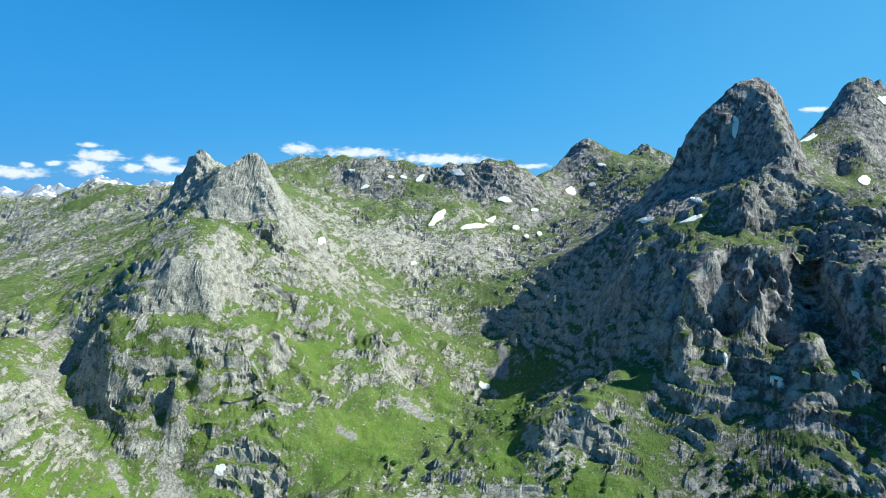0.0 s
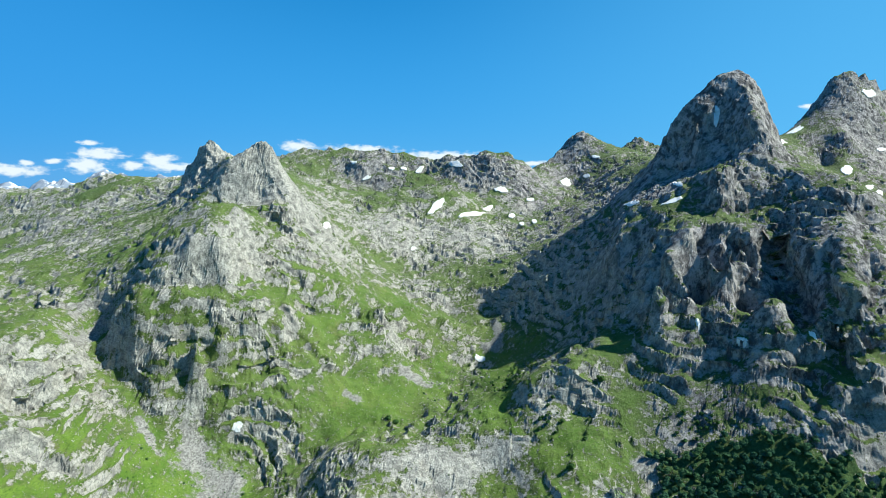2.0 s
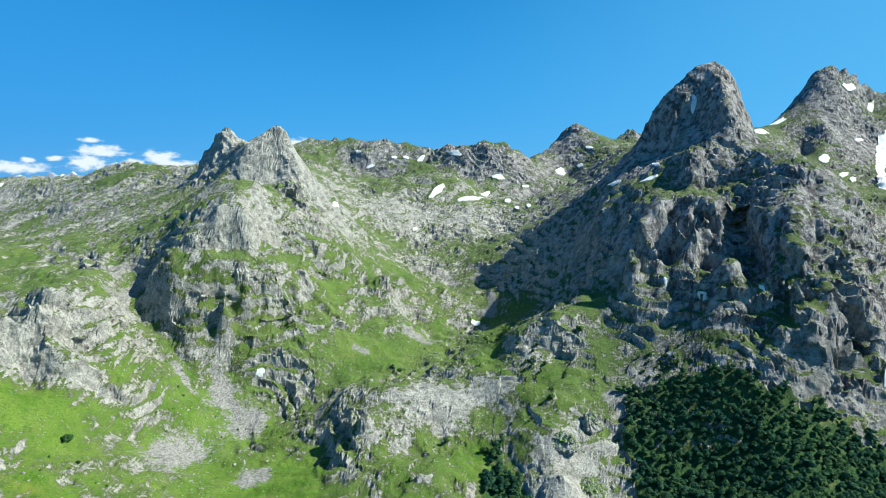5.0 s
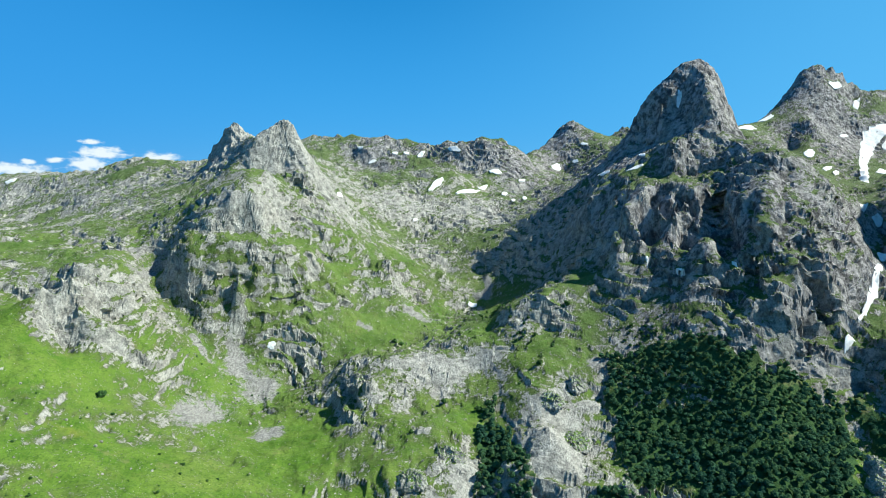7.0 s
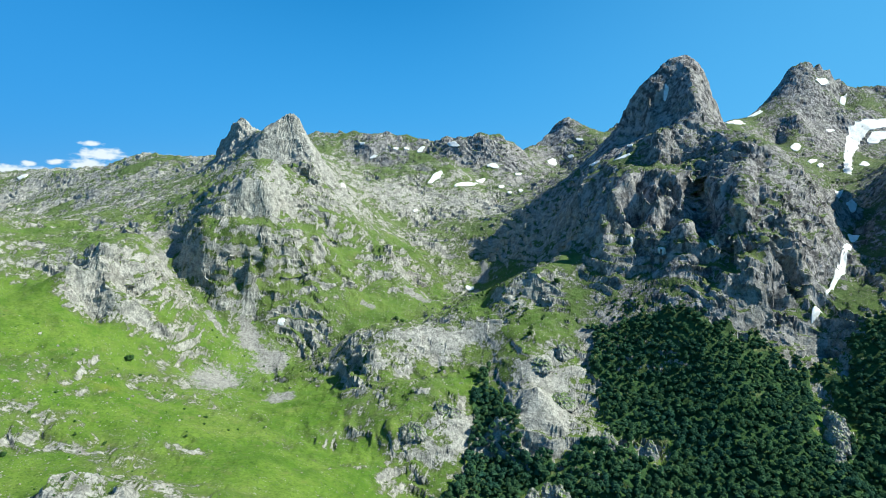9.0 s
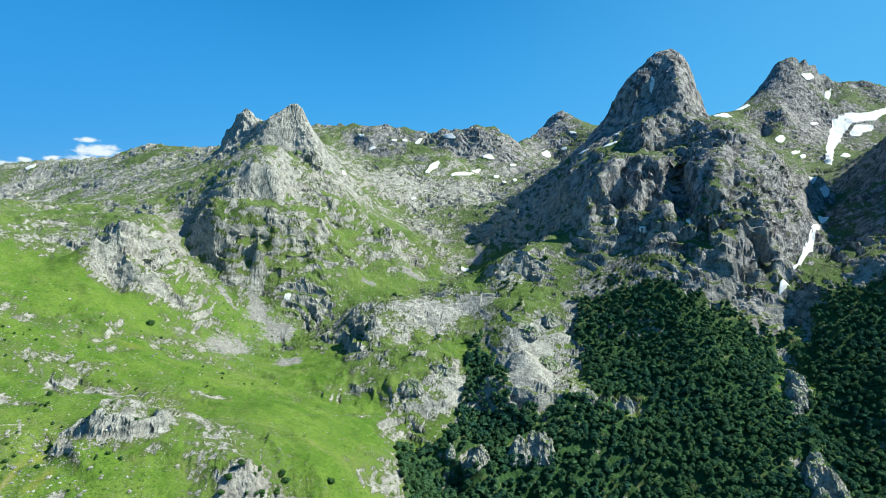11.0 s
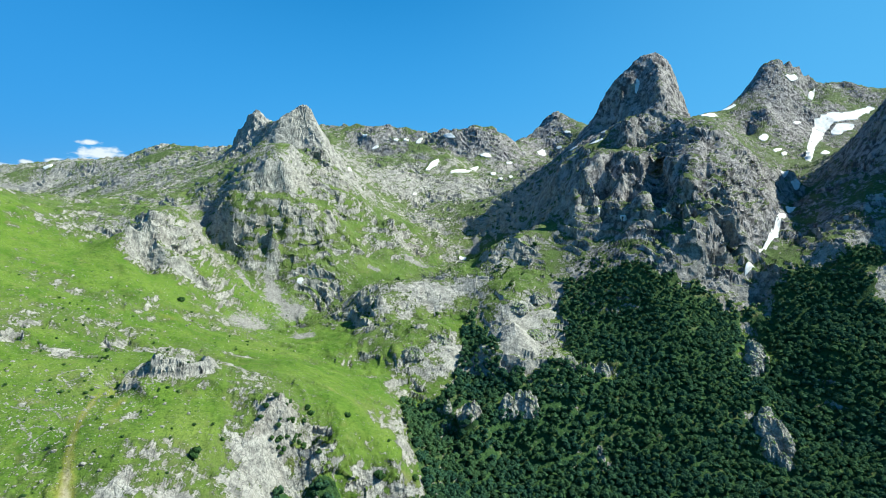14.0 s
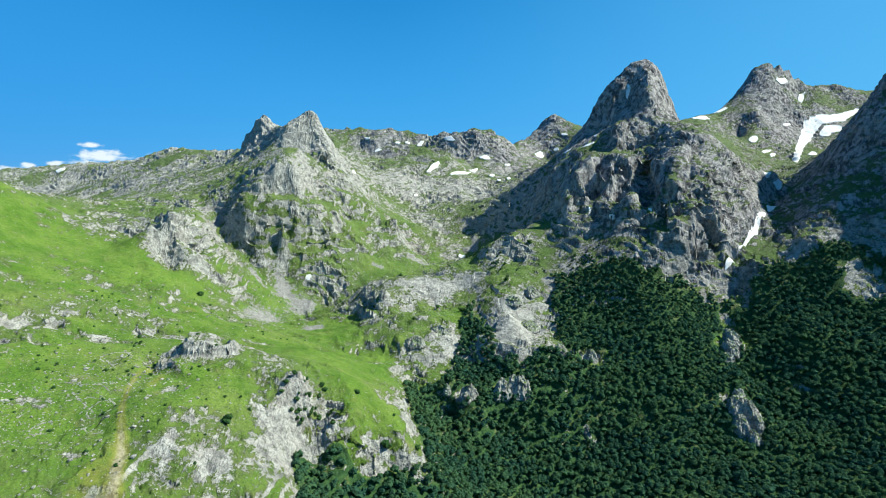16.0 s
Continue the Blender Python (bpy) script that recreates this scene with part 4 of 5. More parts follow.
def drop(x, y):
    """The ground's top at x, y, and its normal."""
    hit, place, normal, _ = sheet.ray_cast((x, y, 1500.0), (0, 0, -1))
    return (place, normal) if hit else (None, None)

# ---- snow ----
def snow_patch(cx, cy, length, width, turn, seed, label="patch of old white snow lying on the rock"):
    """A thin lens of snow laid on the ground."""
    rings, spokes = 10, 56
    c, s = math.cos(radians(turn)), math.sin(radians(turn))
    verts, faces = [], []
    edge = [0.84 + 0.3 * noise.noise((1.3 * math.cos(6.283 * k / spokes) + seed, 1.3 * math.sin(6.283 * k / spokes), seed * 1.7)) for k in range(spokes)]
    edge = [e * (1 + 0.22 * noise.noise((4.0 * math.cos(6.283 * k / spokes) + seed, 4.0 * math.sin(6.283 * k / spokes), seed * 2.7))) for k, e in enumerate(edge)]
    for layer in (0, 1):
        for r in range(rings + 1):
            f = r / rings
            for k in range(spokes):
                a = 6.283 * k / spokes
                u, v = length / 2 * f * edge[k] * math.cos(a), width / 2 * f * edge[k] * math.sin(a)
                x, y = cx + u * c - v * s, cy + u * s + v * c
                place, normal = drop(x, y)
                if place is None:
                    return None
                up = (0.35 + 1.5 * (1 - f**3) if layer == 0 else -0.8) * (2.0 if cy > 1100 else min(1.0, width / 22))
                verts.append(tuple(place + normal * up))
    n = (rings + 1) * spokes
    for layer in (0, 1):
        o = layer * n
        for r in range(rings):
            for k in range(spokes):
                a, b = o + r * spokes + k, o + r * spokes + (k + 1) % spokes
                quad = (a, a + spokes, b + spokes, b)
                faces.append(quad if layer == 0 else quad[::-1])
    for k in range(spokes):
        a, b = rings * spokes + k, rings * spokes + (k + 1) % spokes
        faces.append((a, a + n, b + n, b))
    me = bpy.data.meshes.new("snow_patch")
    me.from_pydata(verts, [], faces)
    me.polygons.foreach_set("use_smooth", np.ones(len(faces), bool))
    me.materials.append(SNOW)
    return tagged(new("snow_patch", me), label, "snow", "snow patches")


def snow_field(line, seed, label="long field of old snow filling the hollow"):
    """A winding ribbon of snow: x, y and breadth along its line."""
    line = np.array(line, float)
    run = np.r_[0, np.cumsum(np.linalg.norm(np.diff(line[:, :2], axis=0), axis=1))]
    s = np.linspace(0, run[-1], max(8, int(run[-1] / 5)))
    mid = np.c_[np.interp(s, run, line[:, 0]), np.interp(s, run, line[:, 1])]
    way = np.gradient(mid, axis=0)
    way /= np.linalg.norm(way, axis=1)[:, None]
    wide = np.interp(s, run, line[:, 2]) / 2 * np.minimum(1, np.minimum(s, run[-1] - s) / 8 + 0.15)
    across, verts, faces = 9, [], []
    for layer in (0, 1):
        for k in range(len(s)):
            left, right = (wide[k] * (1 + 0.5 * noise.noise((s[k] / 14, side * 5.0, seed))) for side in (1, 2))
            for j in range(across):
                f = 2 * j / (across - 1) - 1
                off = f * (left if f < 0 else right)
                place, normal = drop(mid[k, 0] - way[k, 1] * off, mid[k, 1] + way[k, 0] * off)
                verts.append(tuple(place + normal * (0.6 + 2.2 * (1 - f * f) if layer == 0 else -1.0)))
    n = len(s) * across
    for k in range(len(s) - 1):
        for j in range(across - 1):
            a = k * across + j
            faces.append((a, a + across, a + across + 1, a + 1))
            faces.append((n + a, n + a + 1, n + a + across + 1, n + a + across))
        for a in (k * across, k * across + across - 1):
            faces.append((a, a + n, a + n + across, a + across))
    for row in (0, (len(s) - 1) * across):
        faces.extend((row + j, row + j + 1, n + row + j + 1, n + row + j) for j in range(across - 1))
    me = bpy.data.meshes.new("snow_field")
    me.from_pydata(verts, [], faces)
    me.polygons.foreach_set("use_smooth", np.ones(len(faces), bool))
    me.materials.append(SNOW)
    return tagged(new("snow_field", me), label, "snow", "snow patches")



for n, (x, y, length, width, turn) in enumerate(SNOWS):
    snow_patch(x, y, length, width, turn, n + 1)
snow_field([(916, 1118, 13), (1034, 1301, 18), (1122, 1416, 32), (1176, 1439, 30), (1244, 1452, 22), (1335, 1500, 18)], 0.3)
snow_field([(1145, 1388, 16), (1183, 1406, 29), (1225, 1419, 17)], 1.3)
snow_field([(452, 444, 3.5), (466, 457, 4), (500, 491, 6.5), (535, 532, 5)], 2.3, "long tongue of old snow lying in the gully")


# ---- trees ----
def crown_arrays(seed, cards, spread, height, leaf):
    """Clumps of leaves round a lumpy heart: points and triangles of one crown, its foot at z = 0."""
    rng = np.random.RandomState(seed)
    bm = bmesh.new()
    bmesh.ops.create_icosphere(bm, subdivisions=1, radius=1.0)
    core = np.array([v.co[:] for v in bm.verts])
    tri = np.array([[v.index for v in f.verts] for f in bm.faces])
    bm.free()
    size = np.array((spread / 2, spread / 2, height / 2))
    lump = 1 + 0.95 * fbm(core * 1.5 + seed * 3.1, 2)
    heart = core * lump[:, None] * size * 0.78 + (0, 0, height * 0.42)
    lobes = 5
    turn = 6.283 * np.arange(lobes) / lobes + rng.uniform(-0.5, 0.5, lobes)
    off = rng.uniform(0.25, 0.62, lobes)
    mids = np.c_[np.cos(turn) * off, np.sin(turn) * off, rng.uniform(-0.35, 0.55, lobes)] * size
    mids[0] = (0, 0, size[2] * 0.6)
    broad = rng.uniform(0.34, 0.58, lobes)
    which = rng.randint(0, lobes, cards)
    way = rng.normal(size=(cards, 3))
    way /= np.linalg.norm(way, axis=1)[:, None]
    way[:, 2] = np.abs(way[:, 2]) * 1.1 - 0.3
    mid = mids[which] + way * (broad[which] * rng.uniform(0.75, 1.2, cards))[:, None] * size + (0, 0, height * 0.45)
    a = np.cross(way, rng.normal(size=(cards, 3)))
    a /= np.linalg.norm(a, axis=1)[:, None]
    b = np.cross(way, a) + way * rng.uniform(-0.7, 0.7, (cards, 1))
    w = leaf * rng.uniform(0.6, 1.3, (cards, 1))
    bend = way * w * 0.45
    points = np.stack([mid - a * w - bend * 0.5, mid - b * w * 0.8, mid + a * w - bend * 0.5, mid + b * w * 0.8, mid + bend], 1).reshape(-1, 3)
    o = len(heart) + 5 * np.arange(cards)[:, None]
    leaves = np.concatenate([o + (0, 1, 4), o + (1, 2, 4), o + (2, 3, 4), o + (3, 0, 4)])
    return np.concatenate([heart, points]), np.concatenate([tri, leaves])


def mesh_from(name, points, tris, material, flat=True):
    me = bpy.data.meshes.new(name)
    me.vertices.add(len(points))
    me.vertices.foreach_set("co", np.asarray(points, np.float32).ravel())
    me.loops.add(3 * len(tris))
    me.loops.foreach_set("vertex_index", np.asarray(tris, np.int32).ravel())
    me.polygons.add(len(tris))
    me.polygons.foreach_set("loop_start", np.arange(0, 3 * len(tris), 3, dtype=np.int32))
    me.update(calc_edges=True)
    me.polygons.foreach_set("use_smooth", np.full(len(tris), not flat))
    me.materials.append(material)
    return me


def trunk_mesh(height, girth, seed):
    """A tapered stem with three limbs."""
    rng = random.Random(seed)
    bm = bmesh.new()

    def limb(a, b, ra, rb):
        way = (Vector(b) - Vector(a))
        turn = way.to_track_quat("Z", "Y").to_matrix().to_4x4()
        bmesh.ops.create_cone(bm, cap_ends=True, segments=6, radius1=ra, radius2=rb, depth=way.length, matrix=Matrix.Translation((Vector(a) + Vector(b)) / 2) @ turn)

    limb((0, 0, -1.0), (0.1, 0, height), girth, girth * 0.5)
    for k in range(3):
        a = k * 2.1 + rng.uniform(0, 1)
        limb((0.1, 0, height * 0.7), (1.6 * math.cos(a), 1.6 * math.sin(a), height * 1.35), girth * 0.4, girth * 0.15)
    me = bpy.data.meshes.new("trunk")
    bm.to_mesh(me)
    bm.free()
    me.materials.append(BARK)
    return me


CROWNS = [crown_arrays(20 + k, 36, wide, tall, 1.05) for k, (wide, tall) in enumerate(((7.8, 5.2), (7.0, 5.8), (8.4, 5.0), (6.4, 5.2), (7.4, 6.2), (7.2, 4.6), (8.8, 5.4), (6.2, 5.8)))]


def forest():
    rng = random.Random(5)
    near, rest, spots = [], [], []
    for i in range(int(820 / 5.2)):
        for j in range(int(580 / 4.8)):
            x, y = -100 + (i + 0.5 * (j % 2)) * 5.2 + rng.gauss(0, 2.6), -130 + j * 4.8 + rng.gauss(0, 2.6)
            size = (0.6 + 0.6 * rng.random()) * (0.9 if y > 320 else 1.0)
            spots.append((x, y, size, rng.uniform(0, 6.283), rng.randrange(len(CROWNS))))
    stands = wooded(np.array([p[0] for p in spots]), np.array([p[1] for p in spots]), 3.0)
    for spot, yes in zip(spots, stands):
        if yes:
            (near if spot[0] < 190 and 130 < spot[1] < 250 and len(near) < 260 else rest).append(spot)
    return near, rest


near_trees, far_trees = forest()
stems = [trunk_mesh(3.4, 0.28, 60 + k) for k in range(2)]
crowns = [mesh_from("crown", *c, BEECH) for c in CROWNS]
patterns = []
for k, me in enumerate(crowns):
    tree = tagged(new("beech_tree"), "leafy green beech tree in the mountain forest", "tree", "forest trees")
    stem, crown = new("trunk", stems[k % 2]), new("crown", me)
    stem.parent = crown.parent = tree
    crown.location.z = 2.4
    patterns.append(tree)
used = set()
for x, y, size, turn, k in near_trees:
    place, _ = drop(x, y)
    m = Matrix.Translation(place) @ Matrix.Rotation(turn, 4, "Z") @ Matrix.Scale(size, 4)
    tree = patterns[k]
    if k in used:
        copy = copy_thing(tree, Matrix.Translation(place) @ Matrix.Rotation(turn, 4, "Z"))
        copy.scale = (size, size, size)
    else:
        tree.matrix_basis = m
        used.add(k)


def joined(name, spots, shapes, material, label, lift=2.2):
    """Many crowns as one mass of foliage."""
    all_points, all_tris, offset = [], [], 0
    for x, y, size, turn, k in spots:
        place, _ = drop(x, y)
        if place is None:
            continue
        points, tris = shapes[k]
        c, s = math.cos(turn) * size, math.sin(turn) * size
        moved = np.c_[points[:, 0] * c - points[:, 1] * s + place.x, points[:, 0] * s + points[:, 1] * c + place.y, points[:, 2] * size + place.z + lift * size]
        all_points.append(moved)
        all_tris.append(tris + offset)
        offset += len(points)
    me = mesh_from(name, np.concatenate(all_points), np.concatenate(all_tris), material)
    return tagged(new(name, me), label, "forest", kind="stuff")


rng = random.Random(15)
plain = [crown_arrays(80 + k, 14, 13.0, 5.5, 2.6) for k in range(3)]
behind = [(rng.uniform(-60, 700), rng.uniform(-410, -126), rng.uniform(0.7, 1.15), rng.uniform(0, 6.283), rng.randrange(3)) for _ in range(6200)]
yes = wooded(np.array([p[0] for p in behind]), np.array([p[1] for p in behind]), 3.0)
joined("forest", [p for p, y in zip(behind, yes) if y], plain, BEECH, "dense green beech forest deeper down the gorge")
joined("forest", far_trees, CROWNS, BEECH, "dense dark green beech forest on the gorge slopes")


# ---- bare rock standing out of the forest and slopes ----
def rock_outcrop(x, y, wide, deep, tall, turn, seed, label="pale limestone outcrop rising out of the slope"):
    bm = bmesh.new()
    bmesh.ops.create_icosphere(bm, subdivisions=5, radius=1.0)
    points = np.array([v.co[:] for v in bm.verts])
    tris = np.array([[v.index for v in f.verts] for f in bm.faces])
    bm.free()
    points = np.sign(points) * np.abs(points) ** 0.75
    form = points * (wide / 2, deep / 2, tall * 0.62)
    form[:, :2] *= (1.15 - 0.45 * points[:, 2:3])
    form[:, 1] += 0.35 * form[:, 2]
    normal = points / np.linalg.norm(points, axis=1)[:, None]
    q = form + seed * 13.7
    size = min(wide, tall) * 0.4
    form = form + normal * (0.35 * size * billow(q * (1, 1, 0.35) / size, 2) + 0.34 * size * blocks(q * (1, 1, 0.4) / (0.8 * size)) + 0.14 * size * blocks(q * (1, 1, 0.45) / (0.35 * size)) + 0.3 * blocks(q / 1.6))[:, None]
    place, _ = drop(x, y)
    ob = tagged(new("rock_outcrop", mesh_from("rock_outcrop", form, tris, CRAG)), label, "rock", "rock outcrops")
    ob.matrix_basis = Matrix.Translation(place + Vector((0, 0, tall * 0.12))) @ Matrix.Rotation(radians(turn), 4, "Z")
    return ob


for n, (x, y, wide, deep, tall, turn) in enumerate([
    (380, 302, 15, 20, 24, 20), (372, 288, 14, 16, 18, 40), (364, 276, 12, 12, 13, 0), (392, 318, 10, 16, 13, 10), (350, 212, 14, 14, 20, 15), (340, 202, 15, 14, 18, -10), (352, 194, 12, 12, 15, 30), (338, 184, 13, 12, 17, 0), (347, 174, 11, 12, 13, 20), (355, 182, 9, 9, 12, 0), (84, 226, 19, 10, 22, 0), (107, 227, 16, 10, 24, 10), (97, 231, 12, 9, 22, 0), (42, 208, 16, 10, 24, -15), (50, 214, 10, 8, 16, 20), (176, 197, 8, 8, 20, 0),
    (160, 284, 16, 12, 14, 0), (200, 284, 12, 9, 14, 0), (20, 218, 8, 7, 10, 0), (237, 549, 12, 12, 24, 0), (150, 812, 12, 16, 22, 0), (216, 545, 9, 9, 14, 0), (-96, 412, 9, 8, 14, 0), (-84, 418, 11, 9, 12, 30),
    (128, 345, 26, 22, 12, 30), (110, 372, 22, 16, 12, -20), (10, 305, 24, 14, 14, 0), (-20, 275, 22, 12, 12, 0), (140, 398, 18, 12, 14, 40)]):
    rock_outcrop(x, y, wide, deep, tall, turn, n + 1)


# ---- shrubs ----
shrub_shapes = [crown_arrays(50 + k, 40, 3.4, 2.6, 0.75) for k in range(3)]
shrubs = [mesh_from("shrub", *c, SHRUB) for c in shrub_shapes]


def shrub(x, y, size, k, label="dark green rounded shrub growing in the turf"):
    place, _ = drop(x, y)
    ob = tagged(new("shrub", shrubs[k % 3]), label, "shrub", "mountain shrubs")
    ob.location = place - Vector((0, 0, 0.35 * size))
    ob.rotation_euler.z = 1.7 * k + x
    ob.scale = (size, size, size * 0.95)
    return ob


for k, (x, y, size) in enumerate([(-57, 61, 1.7), (-86, 53, 1.8), (-83, 50, 1.5), (-134, -34, 2.4), (-70, 18, 1.6), (-108, 24, 1.5), (-31, 43, 2.6), (-126, -11, 1.1), (-306, 329, 2.6), (-5, 55, 1.6), (-26, 66, 1.0), (-282, 131, 1.4), (-86, 41, 1.3), (-98, 15, 1.4), (-110, 17, 1.2),
                                  (150, 503, 2.6), (-60, 555, 2.4), (-52, 552, 2.0), (5, 405, 1.8), (-24, 330, 1.6), (40, 385, 2.2), (-95, 405, 2.2), (-100, 412, 1.8), (-86, 400, 1.6), (105, 420, 1.9), (125, 455, 1.7)]):
    shrub(x, y, size, k)
rng = random.Random(31)
low = []
for k in range(460):
    x, y = rng.choice([(rng.uniform(-450, -150), rng.uniform(-110, 330)), (rng.uniform(-340, -130), rng.uniform(-100, 120)), (rng.uniform(-420, -170), rng.uniform(-90, 330)), (rng.uniform(-300, -140), rng.uniform(420, 500)), (rng.uniform(-60, 110), rng.uniform(380, 620))])
    size = 0.28 + 0.7 * rng.random() ** 2.2
    if size > 0.36:
        shrub(x, y, size, k)
    else:
        low.append((x, y, size, x, k % 3))
joined("low_shrubs", low, shrub_shapes, SHRUB, "small dark green shrubs dotted over the pasture", -0.3)
grove = [(x + rng.gauss(0, r), y + rng.gauss(0, r), rng.uniform(0.4, 0.75), rng.uniform(0, 6.2), rng.randrange(6)) for x, y, r, count in ((82, 595, 14, 30), (66, 560, 9, 18), (96, 480, 8, 14), (225, 455, 10, 20), (-90, 26, 6, 14), (-80, 24, 4, 7), (-98, 16, 4, 5)) for _ in range(count)]
joined("grove", grove, CROWNS, SHRUB, "low dark green thicket in the valley", 0.2)


# ---- boulders and stones ----
def stone_arrays(seed, rough=0.35):
    bm = bmesh.new()
    bmesh.ops.create_icosphere(bm, subdivisions=2, radius=1.0)
    points = np.array([v.co[:] for v in bm.verts])
    tris = np.array([[v.index for v in f.verts] for f in bm.faces])
    bm.free()
    points *= (1 + rough * blocks(points * 1.1 + seed * 7.7) + 0.1 * gnoise(points * 2 + seed))[:, None]
    return points * (1.0, 0.8, 0.65), tris


boulder_shapes = [stone_arrays(k) for k in range(4)]
boulders = [mesh_from("boulder", *c, BOULDER) for c in boulder_shapes]
for k in range(300):
    x, y, size = rng.choice([(rng.uniform(-330, -130), rng.uniform(-115, 100), 1.1), (rng.uniform(-450, -200), rng.uniform(0, 300), 1.1), (rng.uniform(-330, -150), rng.uniform(-110, 120), 1.5), (rng.gauss(-225, 35), rng.gauss(430, 30), 1.6), (rng.uniform(-420, -250), rng.uniform(120, 340), 1.4), (rng.gauss(15, 30), rng.gauss(600, 50), 1.8)])
    place, _ = drop(x, y)
    ob = tagged(new("boulder", boulders[k % 4]), "pale grey limestone boulder lying in the grass", "boulder", "boulders")
    s = size * (0.4 + 1.0 * rng.random() ** 2)
    ob.location, ob.rotation_euler.z, ob.scale = place + Vector((0, 0, 0.1 * s)), rng.uniform(0, 6.28), (s, s, s)


def stones(name, spots, label):
    points, tris, offset = [], [], 0
    for x, y, size in spots:
        place, _ = drop(x, y)
        if place is None:
            continue
        a = rng.uniform(0, 6.28)
        c, s = math.cos(a) * size, math.sin(a) * size
        form = pebbles[rng.randrange(3)]
        points.append(np.c_[form[0][:, 0] * c - form[0][:, 1] * s + place.x, form[0][:, 0] * s + form[0][:, 1] * c + place.y, form[0][:, 2] * size + place.z])
        tris.append(form[1] + offset)
        offset += len(form[0])
    return new(name, mesh_from(name, np.concatenate(points), np.concatenate(tris), BOULDER))


def pebble(seed):
    bm = bmesh.new()
    bmesh.ops.create_icosphere(bm, subdivisions=1, radius=1.0)
    points = np.array([v.co[:] for v in bm.verts])
    tris = np.array([[v.index for v in f.verts] for f in bm.faces])
    bm.free()
    return points * np.random.RandomState(seed).uniform(0.6, 1.2, (len(points), 1)) * (1, 0.8, 0.7), tris


pebbles = [pebble(k) for k in range(3)]
loose = [(rng.gauss(x, rx), rng.gauss(y, ry), (0.35 if 250 < y < 480 else 0.55) * math.exp(rng.gauss(0, 0.5))) for x, y, rx, ry, count in ((-262, 405, 24, 16, 700), (-225, 440, 16, 24, 500), (-385, 545, 8, 28, 250), (40, 700, 10, 36, 250), (440, 410, 7, 28, 200), (200, 470, 10, 14, 150), (-225, 345, 20, 14, 300), (-250, -20, 55, 60, 1500), (-280, -70, 30, 30, 700), (-230, 20, 25, 25, 300), (-330, 200, 60, 60, 500), (-200, 300, 50, 60, 350), (-60, 560, 60, 60, 500), (0, 690, 45, 60, 400), (-290, 500, 50, 30, 400)) for _ in range(count)]
tagged(stones("loose_stones", loose, ""), "pale loose limestone rubble and scree", "stones", kind="stuff")


# ---- old sheepfold ----
def stone_wall(points, thick=0.9):
    """A low dry-stone wall along a line."""
    spots = []
    for (ax, ay), (bx, by) in zip(points[:-1], points[1:]):
        count = max(2, int(math.hypot(bx - ax, by - ay) / 0.35))
        for k in range(count):
            for _ in range(2 if noise.noise((ax * 0.3 + k * 0.12, ay * 0.3, 1.0)) > -0.15 else 0):
                spots.append((ax + (bx - ax) * k / count + rng.gauss(0, thick * 0.4), ay + (by - ay) * k / count + rng.gauss(0, thick * 0.4), rng.uniform(0.22, 0.6)))
    return tagged(stones("stone_wall", spots, ""), "low ruined dry-stone sheepfold wall on the meadow", "stone wall", "sheepfold walls")


def ring(x, y, rx, ry, start=0.0, end=6.283, count=18):
    return [(x + rx * math.cos(start + (end - start) * k / count), y + ry * math.sin(start + (end - start) * k / count)) for k in range(count + 1)]


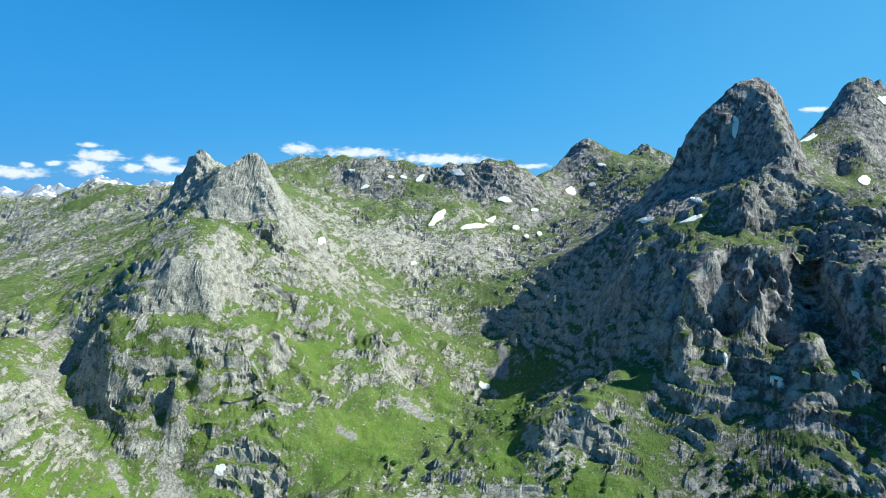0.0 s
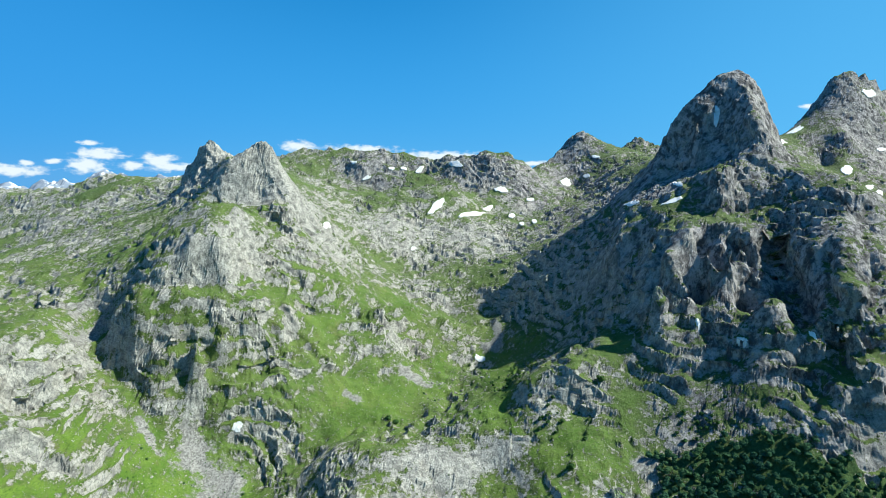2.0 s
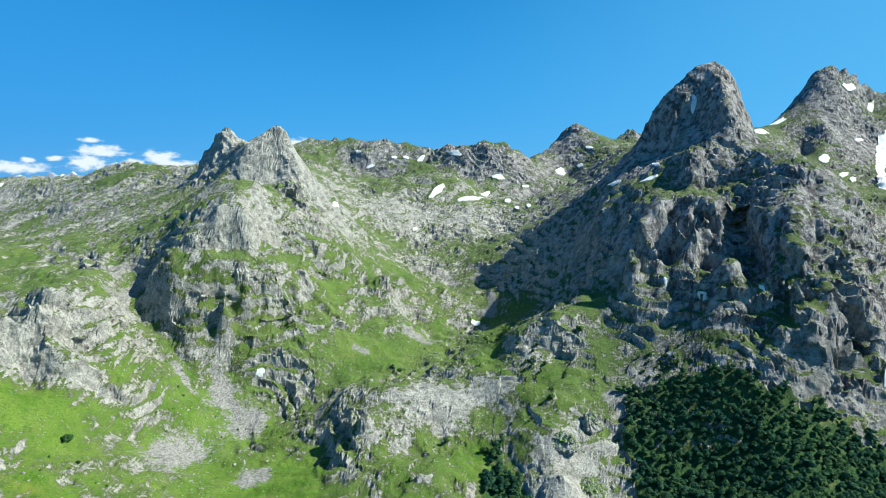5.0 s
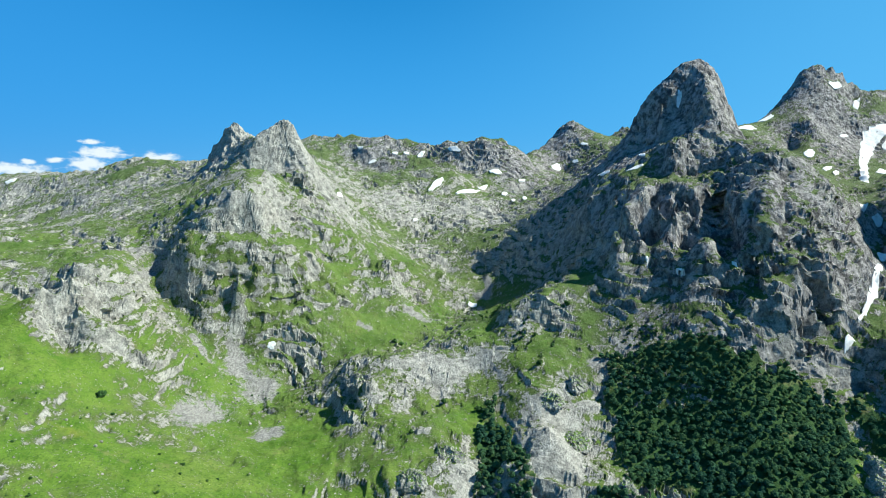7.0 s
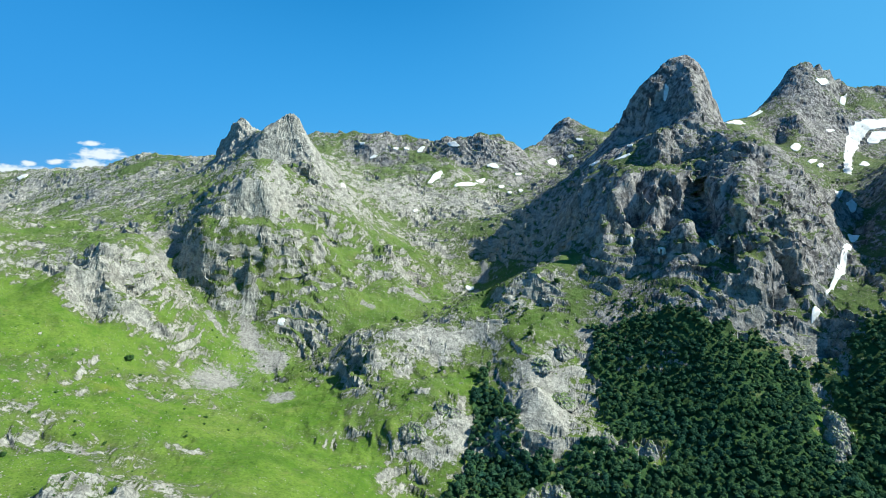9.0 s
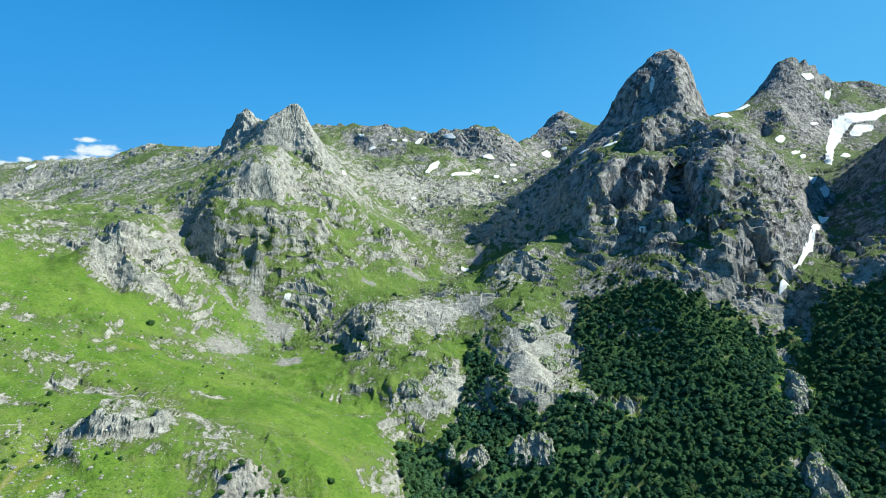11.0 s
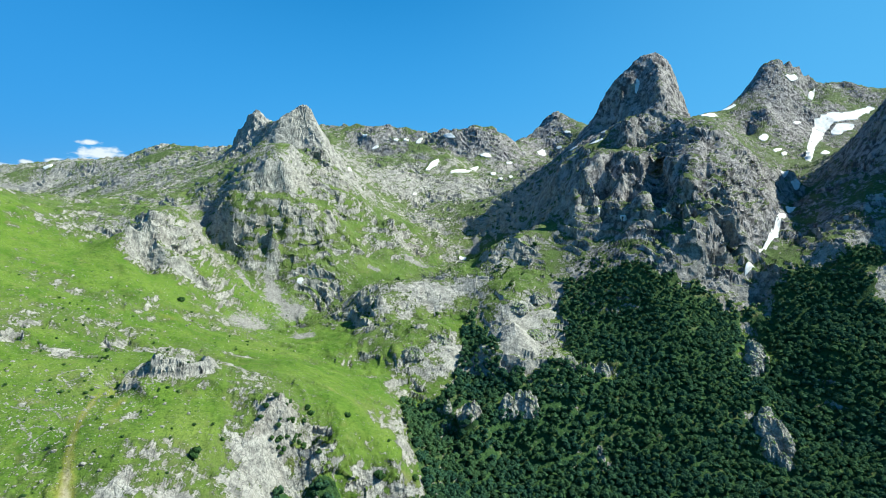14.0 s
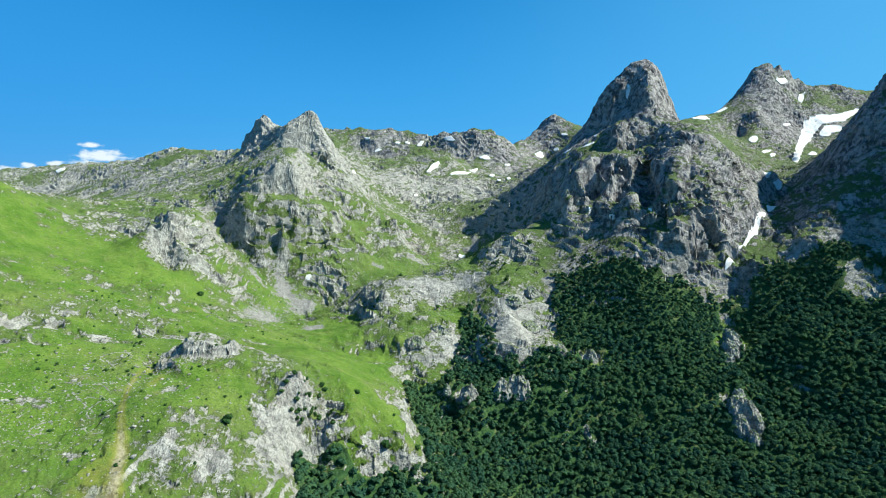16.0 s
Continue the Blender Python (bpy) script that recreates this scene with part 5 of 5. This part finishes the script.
stone_wall([(-267, 48), (-252, 34), (-242, 35), (-243, 46), (-269, 82)])
stone_wall([(-236, 36), (-219, 41), (-196, 29), (-191, 31), (-196, 38)])
stone_wall([(-276, 3), (-259, -5), (-240, -3), (-226, -16)])
stone_wall([(-255, -16), (-240, -30), (-225, -40)])
stone_wall([(-221, -59), (-210, -65), (-204, -64)])
stone_wall([(-250, -30), (-237, -26), (-218, -25)])
stone_wall(ring(-221, -37, 8, 10, 0.3, 6.0))
stone_wall(ring(-263, 57, 11, 14, 1.2, 6.3))
stone_wall(ring(-246, -62, 6, 8, 1.0, 6.0))


# ---- far ranges ----
def far_range(name, x0, x1, y, foot, tops, label, seed):
    """A jagged range of distant mountains, as a solid ridge with two slopes."""
    cols, rows = 110, 22
    u = np.linspace(0, 1, cols)
    crest = np.interp(u, np.linspace(0, 1, len(tops)), tops)
    xs = x0 + (x1 - x0) * u
    points = []
    for r in range(rows):
        f = r / (rows - 1) * 2 - 1
        line = np.c_[xs, np.full(cols, y + f * 420), np.full(cols, seed * 1.0)]
        rise = (crest - foot) * (1 - abs(f)) ** 0.9
        rough = 46 * billow(line / 160, 4, 0.55) * (1 - abs(f)) ** 0.5
        points.append(np.c_[xs, np.full(cols, y + f * 420), foot + rise + rough - 20])
    points = np.concatenate(points)
    i = np.arange(cols * rows).reshape(rows, cols)
    tris = np.concatenate([np.stack([i[:-1, :-1], i[:-1, 1:], i[1:, 1:]], -1).reshape(-1, 3), np.stack([i[:-1, :-1], i[1:, 1:], i[1:, :-1]], -1).reshape(-1, 3)])
    return tagged(new(name, mesh_from(name, points, tris, FAR_HAZE_ROCK)), label, "mountains", kind="structure")


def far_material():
    n = Nodes("far_hazed_rock_and_snow")
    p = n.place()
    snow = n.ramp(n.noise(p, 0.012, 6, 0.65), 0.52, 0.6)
    # the rock's blue-grey carries the haze of distance in its colour
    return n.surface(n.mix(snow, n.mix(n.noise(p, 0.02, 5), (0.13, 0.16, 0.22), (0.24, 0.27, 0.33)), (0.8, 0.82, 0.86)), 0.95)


FAR_HAZE_ROCK = far_material()
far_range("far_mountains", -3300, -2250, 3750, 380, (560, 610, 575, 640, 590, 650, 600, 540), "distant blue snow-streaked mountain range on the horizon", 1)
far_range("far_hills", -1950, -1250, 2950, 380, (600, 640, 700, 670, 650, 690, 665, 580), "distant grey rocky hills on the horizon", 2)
